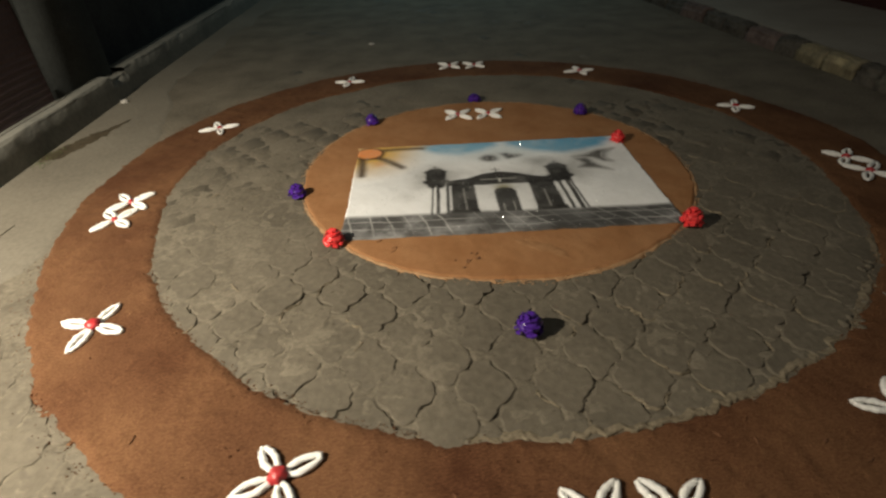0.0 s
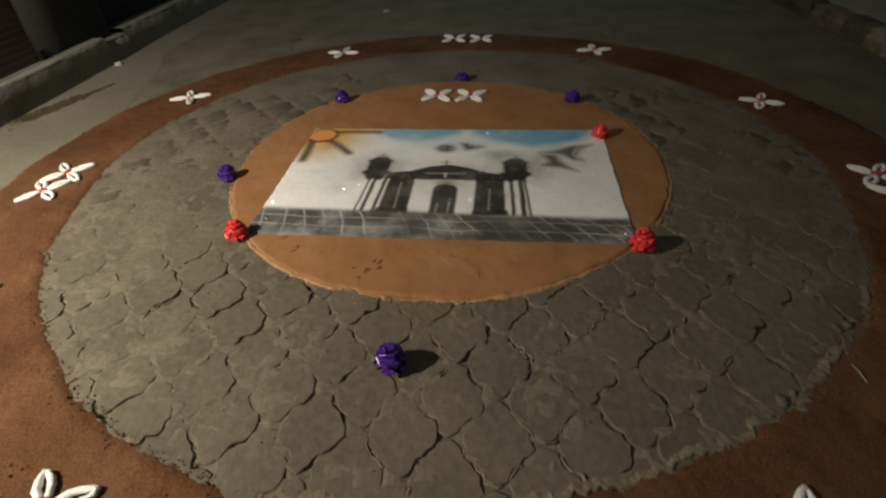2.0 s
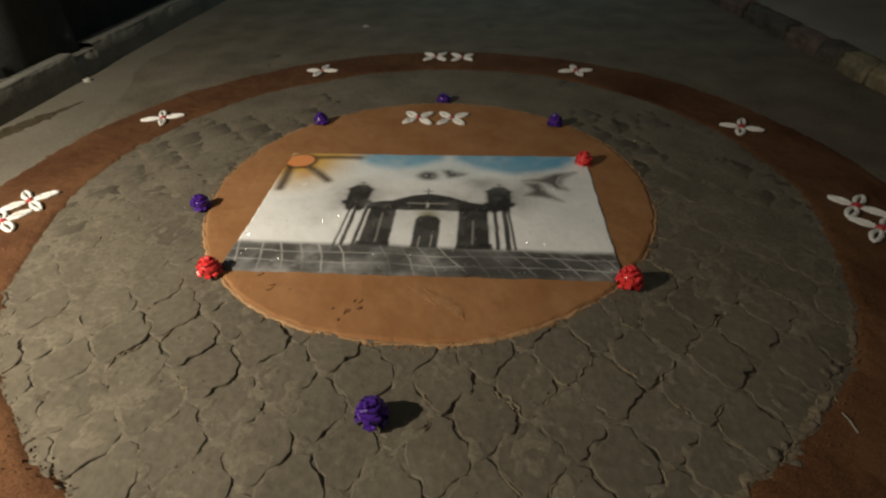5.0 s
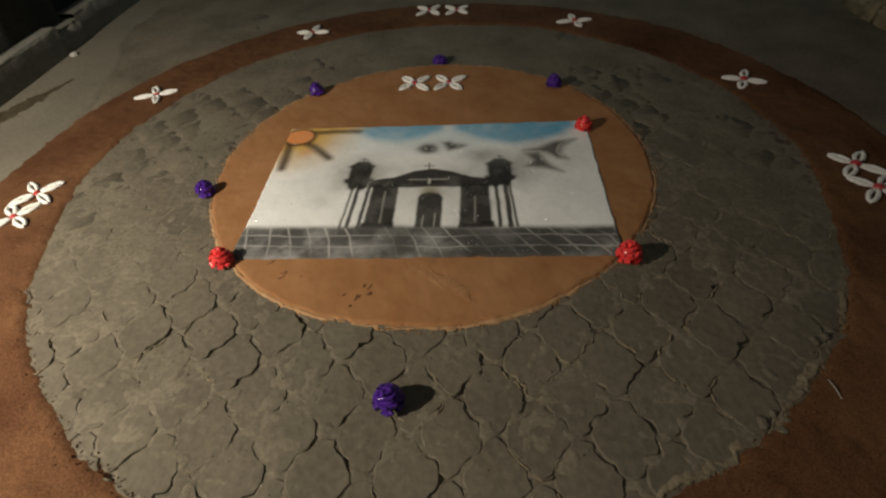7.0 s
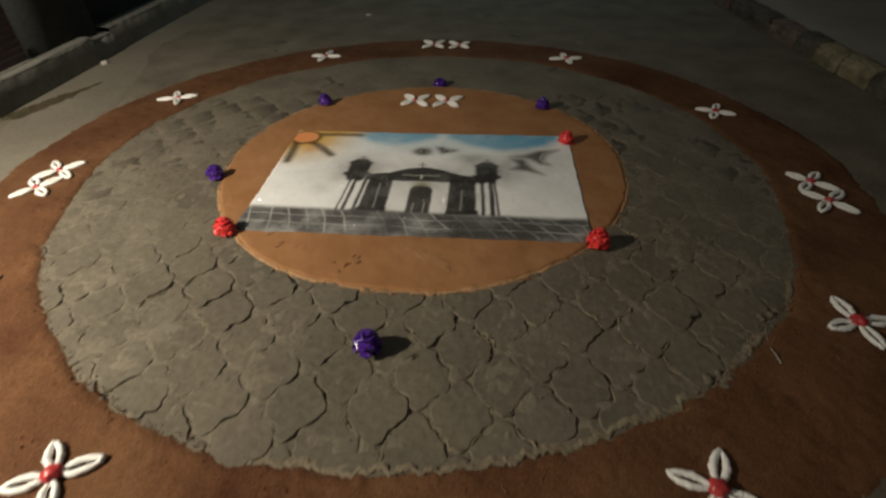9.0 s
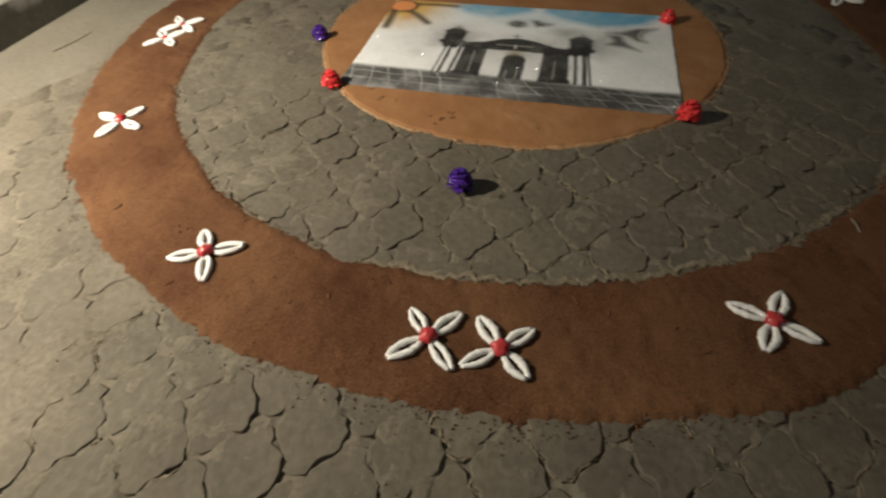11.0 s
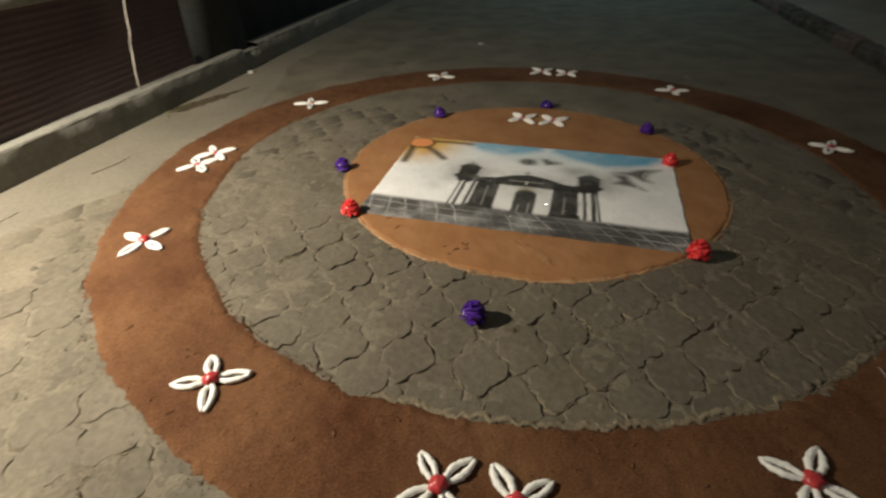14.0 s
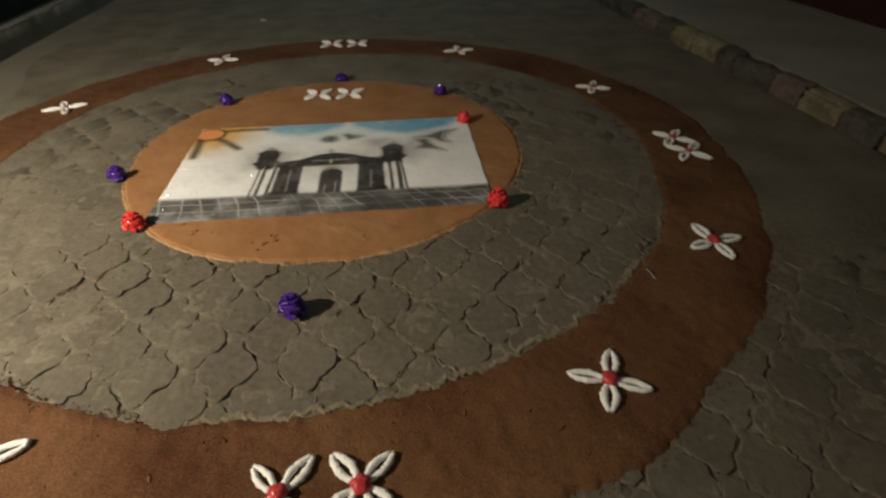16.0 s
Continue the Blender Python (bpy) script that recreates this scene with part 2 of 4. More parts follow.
# ---- gutter strip of cement along the left kerb ----
ux, uy = np.linspace(0, 1, 24), np.linspace(ROAD_S, ROAD_N, 700)
UX, UY = np.meshgrid(ux, uy)
edge = -3.05 + 0.42 * np.clip((UY + 1.0) / 0.9, 0, 1) * np.clip((3.4 - UY) / 1.6, 0, 1) + 0.22 * fbm(UY, UY * 0, 0.8, 14) + 0.05 * fbm(UY, UY * 0, 0.6, 15) + 0.02 * fbm(UY, UY * 0, 0.1, 16)
SX = KERB_L - 0.06 + UX * (edge - KERB_L + 0.06)
gutter = grid_object("gutter", SX, UY, 0.0065 + 0.004 * fbm(SX, UY, 0.4, 17) - 0.018 * np.clip((UX - 0.93) / 0.07, 0, 1), M_GUTTER)
tagged(gutter, "strip of smeared cement between kerb and pavers", "gutter", kind="structure")

# ---- sawdust ring and disc ----
CENTRE, R_IN, R_OUT, R_DISC = (-0.02, 0.86), 2.17, 2.73, 1.31


def sand_sheet(name, r_in, r_out, centre, mat, high, seed, rows, cols, rough_edge):
    """A thin heap of sawdust between two ragged circles, falling to the ground at its rims."""
    a = np.linspace(0, 2 * math.pi, cols, endpoint=False)
    lumpy = 1.0 if r_in > 0.05 else 0.4
    wob = lambda r, s: r * (1 + 0 * a) + rough_edge * (fbm(np.cos(a) * r, np.sin(a) * r, 0.5, s, 5) + 0.35 * fbm(np.cos(a) * r, np.sin(a) * r, 0.035, s + 9, 3))
    inner = wob(r_in, seed) if r_in > 0.05 else 0.0 * a + 0.001
    outer = wob(r_out, seed + 4)
    f = np.linspace(0, 1, rows)[:, None]
    f = 0.5 - 0.5 * np.cos(math.pi * f) if r_in > 0.05 else np.sin(math.pi / 2 * f)
    R = inner[None] * (1 - f) + outer[None] * f
    X, Y = centre[0] + R * np.cos(a), centre[1] + R * np.sin(a)
    edge = np.minimum((outer[None] - R), (R - inner[None]) if r_in > 0.05 else 9.0)
    lift = np.clip(edge / (0.065 if r_in > 0.05 and r_out - r_in > 0.1 else 0.03), 0, 1)
    lift = lift * (2 - lift)
    Z = -0.012 + (high + 0.012) * lift + lift * lumpy * (0.008 * fbm(X, Y, 0.25, seed + 2) + 0.0075 * fbm(X, Y, 0.055, seed + 5, 4) + 0.010 * np.clip(1 - edge / 0.10, 0, 1) * np.clip(fbm(X, Y, 0.07, seed + 8, 4), 0, 1))
    return grid_object(name, X, Y, Z, mat, wrap=True)


ring = sand_sheet("sawdust_ring", R_IN - 0.012, R_OUT + 0.012, CENTRE, M_RING, 0.009, 11, 60, 1400, 0.06)
tagged(ring, "broad ring of red-brown dyed sawdust spread on the pavers", "sawdust ring")
disc = sand_sheet("sawdust_disc", 0, R_DISC, (-0.005, 0.893), M_OCHRE, 0.010, 23, 110, 900, 0.035)
rim = sand_sheet("pale_rim", R_DISC - 0.020, R_DISC + 0.013, (-0.005, 0.892), M_SCUFF, 0.0085, 23, 10, 900, 0.035)
rim.parent, rim["label"] = disc, "pale crumbly rim"
tagged(disc, "round bed of ochre sawdust under the salt picture", "sawdust bed")


# Raised pale lip where the pavers stand above the ring, and rubble beside it.
a = np.radians(np.linspace(-101, -22, 900))
r0 = R_IN - 0.012
ragged = r0 + 0.06 * (fbm(np.cos(a) * r0, np.sin(a) * r0, 0.5, 11, 5) + 0.35 * fbm(np.cos(a) * r0, np.sin(a) * r0, 0.035, 20, 3)) + 0.014 + 0.02 * fbm(a * 2, a * 0, 0.05, 131, 3)
broken = np.clip(0.62 + 1.5 * fbm(a * 2.2, a * 0, 0.3, 133, 4), 0.0, 1.15) * np.clip((a - a[0]) / 0.12, 0, 1) * np.clip((a[-1] - a) / 0.12, 0, 1)
rows = [(-0.040, -0.006), (-0.030, -0.001), (-0.020, 0.0045), (-0.010, 0.0095), (-0.004, 0.0115), (0.002, 0.010), (0.006, 0.002), (0.009, -0.010)]
LR = np.array([ragged + o * (0.75 + 0.5 * vnoise(a * 30, a * 0, 5)) for o, _ in rows])
LX, LY = CENTRE[0] + LR * np.cos(a), CENTRE[1] + LR * np.sin(a)
LZ = np.array([-0.004 + (z + 0.004) * broken for _, z in rows]) + 0.004 * fbm(LX, LY, 0.03, 135, 3) * broken
lip = grid_object("paver_lip", LX, LY, LZ, M_LIP, ring)
lip["label"] = "pale crumbling lip of cement along the ring"


# ---- left side: kerb, wall, shutter ----
def kerb_strip(name, p0, p1, width, high, mat, seed, step=0.02, chip=0.010):
    """A kerb from p0 to p1 with a chipped upper edge; the back lies to the left of the way from p0 to p1 when width is positive."""
    p0, p1 = np.array(p0, float), np.array(p1, float)
    run = np.linalg.norm(p1 - p0)
    d = (p1 - p0) / run
    n = np.array([-d[1], d[0]])
    s = np.linspace(0, run, int(run / step))
    c1 = chip * (0.5 + fbm(s, s * 0, 0.12, seed)) + 2.2 * chip * np.clip(fbm(s, s * 0, 0.4, seed + 3) - 0.12, 0, 1)
    prof = [(0.0, -0.06, 0), (0.0, high * 0.5, 0), (0.0, high - 0.030, 0), (0.0, high - 0.013, 1), (0.0, high - 0.010, 1), (0.006, high - 0.002, 1), (0.012, high, 0.4), (0.022, high, 0), (abs(width) * 0.6, high, 0), (abs(width), high, 0), (abs(width), -0.06, 0)]
    X, Y, Z = [], [], []
    for k, (o, z, worn) in enumerate(prof):
        off = (o + c1 * worn) * np.sign(width) + (0.006 * fbm(s, s * 0 + k, 0.3, seed + 7))
        X.append(p0[0] + d[0] * s + n[0] * off)
        Y.append(p0[1] + d[1] * s + n[1] * off)
        Z.append(z - c1 * worn * 0.9 + 0.006 * fbm(s, s * 0 + k * 0.3, 0.5, seed + 9))
    ob = grid_object(name, np.array(X), np.array(Y), np.array(Z), mat)
    if width > 0:
        ob.data.flip_normals()
    return ob


kerb = kerb_strip("kerb_left", (KERB_L - 0.02, -8), (KERB_L - 0.02, 2.72), 0.16, 0.25, M_KERB, 31, chip=0.008)
kerb_strip("broken_section", (KERB_L - 0.032, 2.70), (KERB_L - 0.04, 3.08), 0.40, 0.205, M_KERB, 37, chip=0.03).parent = kerb
kerb_strip("kerb_section", (KERB_L - 0.045, 3.05), (KERB_L - 0.045, 24), 0.18, 0.252, M_KERB, 34).parent = kerb
tagged(kerb, "old grey concrete kerb with a chipped pale top edge", "kerb", kind="structure")

WALL_X = -3.565
wall = part("wall_left", box_bm(-3.95, WALL_X - 0.06, -8, 2.05, -0.05, 3.6), M_PLASTER, smooth=False)
tagged(wall, "grey-green plastered shop wall", "wall", kind="structure")
part("wall_pier", box_bm(WALL_X - 0.06, WALL_X + 0.004, 2.06, 3.0, -0.05, 3.6, 0.01), M_PIER_DIM, wall)
# The wall base takes the darker plaster so its colour carries the recess's shade.
part("wall_base", box_bm(WALL_X - 0.06, WALL_X - 0.012, -8, -0.39, -0.05, 3.6, 0.006), M_LINTEL, wall)
part("lintel", box_bm(WALL_X - 0.06, WALL_X + 0.006, -0.14, 2.05, 1.035, 1.30, 0.008), M_LINTEL, wall)
# Near-black colour stands in for the shade in the opening.
far = part("wall_far", box_bm(-3.95, WALL_X - 0.25, 2.05, 24, -0.05, 3.6), M_DOOR_SHADE, smooth=False)
tagged(far, "recessed doorway wall further up the street, coloured dark for shade", "wall", kind="structure")


def ripple_sheet(name, y0, y1, z0, z1, x, mat, amp, pitch=0.052, flat_below=0.0, seed=0):
    zz, yy = np.linspace(z0, z1, int((z1 - z0) / pitch * 14)), np.linspace(y0, y1, max(8, int((y1 - y0) / 0.06)))
    Y, Zg = np.meshgrid(yy, zz)
    wave = amp * np.sin(2 * math.pi * (Zg - z0) / pitch + 0.12 * fbm(Y, Zg, 0.7, seed))
    wave = np.where(Zg < flat_below, 0.0, wave)
    return grid_object(name, x + wave + 0.006 * fbm(Y, Zg, 0.5, seed + 1), Y, Zg, mat)


shutter = empty("roller_shutter", WALL_X, 0.9, 0.25)
sheet = ripple_sheet("curtain", -0.15, 2.06, 0.24, 1.04, WALL_X - 0.02, M_SHUTTER, 0.0019, seed=41)
sheet.parent, sheet.matrix_parent_inverse = shutter, Matrix.Translation((-WALL_X, -0.9, -0.25))
tagged(shutter, "dark maroon corrugated metal shutter closed down to the kerb", "shutter")
jamb = ripple_sheet("jamb", -0.325, -0.145, 0.24, 3.4, WALL_X + 0.012, M_JAMB, 0.0020, 0.062, flat_below=0.30, seed=44)
jamb.parent, jamb.matrix_parent_inverse = shutter, Matrix.Translation((-WALL_X, -0.9, -0.25))
jamb["label"] = "pale grooved side post"
side = part("jamb_side", box_bm(WALL_X - 0.06, WALL_X + 0.001, -0.323, -0.148, 0.24, 3.4), M_JAMB, None)
side.parent, side.matrix_parent_inverse = shutter, Matrix.Translation((-WALL_X, -0.9, -0.25))


def tube(points, radius, sides=8):
    """Vertices and faces of a tube along points; radius may be a number or one for each point."""
    pts = [Vector(p) for p in points]
    rad = radius if hasattr(radius, "__len__") else [radius] * len(pts)
    verts, faces = [], []
    for k, p in enumerate(pts):
        d = (pts[min(k + 1, len(pts) - 1)] - pts[max(k - 1, 0)]).normalized()
        u = d.cross(Vector((0.13, 0.31, 0.94))).normalized()
        v = d.cross(u)
        for a in range(sides):
            w = 2 * math.pi * a / sides
            verts.append(p + (u * math.cos(w) + v * math.sin(w)) * rad[k])
    for k in range(len(pts) - 1):
        for a in range(sides):
            b = (a + 1) % sides
            faces.append((k * sides + a, k * sides + b, (k + 1) * sides + b, (k + 1) * sides + a))
    faces.append(tuple(range(sides - 1, -1, -1)))
    faces.append(tuple((len(pts) - 1) * sides + a for a in range(sides)))
    return verts, faces


cable = mesh_object("hanging_cable", *tube([(WALL_X + 0.03 - 0.006 * math.sin(k), 1.23 + 0.012 * k + 0.0045 * k * (k > 5), 0.252 + 0.075 * k) for k in range(20)], 0.0065), M_CABLE)
tagged(cable, "pale cable hanging down the shutter to the kerb", "cable")

cup = empty("plastic_cup", -3.500, -0.50, 0.252, 20)
cup.scale = (1.15, 1.15, 1.15)
prof = [(0.030, 0.0), (0.031, 0.004), (0.0355, 0.05), (0.040, 0.098), (0.0425, 0.100), (0.0425, 0.104), (0.0395, 0.103), (0.034, 0.05), (0.029, 0.006), (0.0, 0.006)]
a = np.linspace(0, 2 * math.pi, 32, endpoint=False)
P = np.array(prof)
body = grid_object("cup_body", P[:, :1] * np.cos(a), P[:, :1] * np.sin(a) * 0.8 + 0.0 * a, P[:, 1:] + 0 * a, M_PINK, cup, wrap=True)
body.matrix_basis = pose(0, 0, 0, 6, -8, 0)
P2 = np.array([(0.0362, 0.030), (0.0372, 0.032), (0.0395, 0.074), (0.0392, 0.076)])
band = grid_object("printed_band", P2[:, :1] * np.cos(a) * 1.01, P2[:, :1] * np.sin(a) * 0.81, P2[:, 1:] + 0 * a, M_PINKDARK, cup, wrap=True)
band.matrix_basis = pose(0, 0, 0, 6, -8, 0)
band["label"] = "deeper pink printed band"
tagged(cup, "pink plastic cup standing on the kerb by the wall", "cup")


def lump(name, x, y, z, size, mat, seed, flat=0.7, spin=0.0):
    bm = bmesh.new()
    bmesh.ops.create_icosphere(bm, subdivisions=3, radius=1.0)
    for v in bm.verts:
        k = 1 + 0.45 * noise.noise(v.co * 1.6 + Vector((seed, 0, 0))) + 0.15 * noise.noise(v.co * 5 + Vector((seed, 3, 0)))
        v.co = Vector((v.co.x * size * k * 1.3, v.co.y * size * k, max(v.co.z, -0.55) * size * flat * k))
    ob = part(name, bm, mat)
    ob.matrix_basis = pose(x, y, z + 0.45 * size * flat, 0, 0, spin)
    return ob


tagged(lump("stone", -3.385, 2.69, 0.004, 0.030, M_PALE, 3.1), "pale broken stone lying at the foot of the kerb", "stone")
tagged(lump("crumpled_wrapper", -1.1, 4.6, -0.002, 0.03, M_PALE, 8.3, 0.5), "small pale crumpled wrapper lying on the pavers", "litter")


rng = random.Random(93)
for x, y in ((1.30, -0.83), (1.35, -0.79), (1.39, -0.82), (1.43, -0.75), (1.36, -0.86), (1.64, -0.47), (1.69, -0.45), (1.67, -0.52), (1.73, -0.42), (1.60, -0.53), (1.49, -0.70)):
    tagged(lump("mortar_lump", x, y, -0.006, rng.uniform(0.011, 0.021), M_PAVER, rng.uniform(0, 50), 0.7, rng.uniform(0, 180)), "rounded lump of broken mortar at the edge of the ring", "mortar lump", "lumps at the ring edge")


def patch(name, pts, widths, z, mat, seed, torn=1.0):
    """A thin ragged sheet along a line of places, of the given half widths."""
    pts, widths = np.array(pts, float), np.array(widths, float)
    t = np.linspace(0, len(pts) - 1, 60)
    X, Y, W = (np.interp(t, np.arange(len(pts)), c) for c in (pts[:, 0], pts[:, 1], widths))
    dx, dy = np.gradient(X), np.gradient(Y)
    ln = np.hypot(dx, dy) + 1e-9
    f = np.linspace(-1, 1, 9)[:, None]
    ragged = W * np.clip(1 + torn * fbm(X, Y, 0.12, seed) + 0.5 * torn * fbm(X, Y, 0.03, seed + 1), 0.08, 3) * np.sin(np.linspace(0.12, math.pi - 0.12, 60)) ** 0.5
    off = f * ragged[None]
    return grid_object(name, X - dy / ln * off, Y + dx / ln * off, z + 0.004 * (1 - f**2) + 0 * X[None], mat)


stain = patch("gutter_mud", [(-3.41, 1.34), (-3.34, 1.5), (-3.28, 1.66), (-3.22, 1.84), (-3.17, 1.98), (-3.10, 2.2)], [0.045, 0.10, 0.06, 0.08, 0.03, 0.05], 0.0075, M_MUD, 51, 1.9)
for k, (p, q) in enumerate((((-3.07, -0.48), (-3.11, -1.24)), ((-3.06, 0.09), (-3.00, 0.40)), ((-2.98, -1.5), (-3.02, -1.9)))):
    slit = patch("crack", [p, ((p[0] + q[0]) / 2 + 0.012, (p[1] + q[1]) / 2), q], [0.004, 0.010, 0.004], 0.0075, M_MUD, 55 + k, 1.8)
    slit.parent = gutter
tagged(stain, "dark damp streak of mud in the gutter", "mud")
verts, faces = [], []
rng = random.Random(5)
for k in range(130):
    bx, by = -3.40 + rng.uniform(-0.01, 0.09), 1.40 + rng.gauss(0, 0.10)
    lean, h, w = rng.uniform(0, 6.28), rng.uniform(0.012, 0.045), 0.003
    tip = (bx + 0.6 * h * math.cos(lean), by + 0.6 * h * math.sin(lean), h)
    n0 = len(verts)
    verts += [(bx - w * math.sin(lean), by + w * math.cos(lean), -0.004), (bx + w * math.sin(lean), by - w * math.cos(lean), -0.004), tip]
    faces.append((n0, n0 + 1, n0 + 2))
weeds = mesh_object("weeds", verts, faces, M_WEED)
tagged(weeds, "small green weeds at the foot of the kerb", "weeds", kind="stuff")

# ---- right side: kerb stones, pavement ----
def right_edge(y):
    return 3.69 - 0.068 * y


walk_r = part("pavement_right", box_bm(-0.02, 30, -30, 30, -0.06, 0.15), M_WALK, smooth=False)
slant = math.degrees(math.atan(0.068))
walk_r.matrix_basis = pose(right_edge(0) + 0.235, 0, 0, 0, 0, slant)
tagged(walk_r, "dark worn concrete pavement beside the street", "pavement", kind="structure")
wall_r = part("wall_right", box_bm(2.05, 2.4, -30, 30, 0.0, 3.4), M_REDWALL, smooth=False)
wall_r.matrix_basis = pose(right_edge(0) + 0.0, 0, 0, 0, 0, slant)
tagged(wall_r, "dark red painted wall behind the pavement", "wall", kind="structure")
kerb_r = empty("kerb_right")
tagged(kerb_r, "row of old kerb stones with worn yellow paint", "kerb", kind="structure")
rng = random.Random(12)
runs = [(0.62, 0), (0.58, 1), (0.60, 0), (0.64, 0), (0.56, 1), (0.60, 0), (0.62, 0), (0.45, 1), (0.35, 0), (0.41, 1), (0.34, 2), (0.52, 0), (0.25, 0), (0.42, 1), (0.36, 1), (0.34, 0), (0.56, 2)]
y = 0.40 - sum(ln for ln, _ in runs[:8])
while y < 13:
    ln, paint = runs.pop(0) if runs else (rng.uniform(0.45, 0.62), rng.choice((0, 0, 1, 2)))
    bm = box_bm(0, 0.15, -ln / 2 + 0.010, ln / 2 - 0.010, -0.06, 0.165)
    bmesh.ops.subdivide_edges(bm, edges=bm.edges[:], cuts=9, use_grid_fill=True)
    for v in bm.verts:
        q = v.co + Vector((0, y * 3, 0))
        v.co += 0.018 * noise.noise_vector(q * 5) + 0.010 * noise.noise_vector(q * 13) + 0.004 * noise.noise_vector(q * 34)
        if v.co.z > 0.11 and v.co.x < 0.05:
            v.co.x += 0.02 + 0.02 * noise.noise(q * 7)
            v.co.z -= 0.012
    st = part("kerb_stone", bm, (M_KERBDARK, M_YELLOW, M_KERBPINK)[paint], kerb_r, ("", "worn yellow paint", "faded reddish paint")[paint])
    st.matrix_basis = pose(right_edge(y + ln / 2) + rng.uniform(-0.012, 0.012), y + ln / 2, rng.uniform(-0.02, 0.012), 0, rng.uniform(-2, 2), slant + rng.uniform(-1.2, 1.2))
    y += ln

# ---- salt picture ----
PX0, PX1, PY0, PY1 = -0.975, 0.992, 0.018, 1.268


def poly_dist(X, Y, pts):
    """Signed distance to a polygon, negative inside."""
    best, inside = np.full(X.shape, 9.0), np.zeros(X.shape, bool)
    for (x0, y0), (x1, y1) in zip(pts, pts[1:] + pts[:1]):
        dx, dy = x1 - x0, y1 - y0
        t = np.clip(((X - x0) * dx + (Y - y0) * dy) / (dx * dx + dy * dy + 1e-12), 0, 1)
        best = np.minimum(best, np.hypot(X - x0 - t * dx, Y - y0 - t * dy))
        cross = ((y0 > Y) != (y1 > Y)) & (X < dx * (Y - y0) / (dy + 1e-12) + x0)
        inside ^= cross
    return np.where(inside, -best, best)


def stroke_dist(X, Y, pts, half):
    best = np.full(X.shape, 9.0)
    for (x0, y0), (x1, y1) in zip(pts, pts[1:]):
        dx, dy = x1 - x0, y1 - y0
        t = np.clip(((X - x0) * dx + (Y - y0) * dy) / (dx * dx + dy * dy + 1e-12), 0, 1)
        best = np.minimum(best, np.hypot(X - x0 - t * dx, Y - y0 - t * dy))
    return best - half


def step_down(d, soft):
    t = np.clip(0.5 - d / (2 * soft), 0, 1)
    return t * t * (3 - 2 * t)


nx, ny = 520, 336
X, Y = np.meshgrid(np.linspace(PX0, PX1, nx), np.linspace(PY0, PY1, ny))
QX, QY = X + 0.0055 * fbm(X, Y, 0.06, 61), Y + 0.0055 * fbm(X, Y, 0.06, 67)
ART = np.ones((ny, nx, 3)) * np.array([0.83, 0.83, 0.825])
ART *= (1 + 0.10 * fbm(X, Y, 0.35, 70) + 0.04 * fbm(X, Y, 0.02, 71, 2))[..., None]


def spray(d, colour, soft, alpha=1.0):
    m = (np.clip(alpha, 0, 1) * step_down(d, soft))[..., None]
    ART[:] = ART * (1 - m) + np.array(colour) * m


BLACK, INK = (0.022, 0.020, 0.018), (0.055, 0.050, 0.045)
# sky
spray(poly_dist(QX, QY, [(-0.52, 1.35), (-0.50, 1.18), (-0.38, 1.10), (-0.22, 1.06), (-0.08, 1.10), (0.06, 1.19), (0.12, 1.35)]), (0.10, 0.34, 0.53), 0.055, 0.90 + 0.5 * fbm(X, Y, 0.15, 96))
spray(poly_dist(QX, QY, [(0.10, 1.35), (0.14, 1.18), (0.32, 1.07), (0.52, 1.01), (0.70, 1.05), (0.84, 1.11), (0.92, 1.20), (0.93, 1.35)]), (0.09, 0.33, 0.53), 0.055, 0.92 + 0.5 * fbm(X, Y, 0.15, 97))
spray(np.hypot((X - 0.10) / 4.2, Y - 1.10) - 0.12, (0.42, 0.58, 0.66), 0.16, 0.42)
# yellow glow, rays and sun
spray(np.hypot(X + 0.90, Y - 1.16) - 0.30, (0.62, 0.38, 0.09), 0.20, 0.92 + 0.5 * fbm(X, Y, 0.2, 73))
spray(np.hypot((X + 0.62) / 2.2, Y - 1.25) - 0.06, (0.70, 0.42, 0.08), 0.05, 0.8)
spray(np.hypot(X + 0.80, Y - 0.97) - 0.03, (0.60, 0.25, 0.08), 0.05, 0.6)
for pts, half in (([(-0.935, 1.08), (-0.92, 0.95), (-0.915, 0.80)], 0.028), ([(-0.83, 1.09), (-0.74, 1.01), (-0.64, 0.90)], 0.027), ([(-0.82, 1.20), (-0.66, 1.21), (-0.50, 1.205)], 0.022)):
    spray(stroke_dist(QX, QY, pts, half), (0.06, 0.035, 0.016), 0.028, 0.92)
spray(np.hypot((QX + 0.888) / 1.12, QY - 1.150) - 0.104, (0.09, 0.045, 0.018), 0.018, 0.95)
spray(np.hypot((QX + 0.888) / 1.12, QY - 1.155) - 0.082, (0.72, 0.27, 0.085), 0.010)
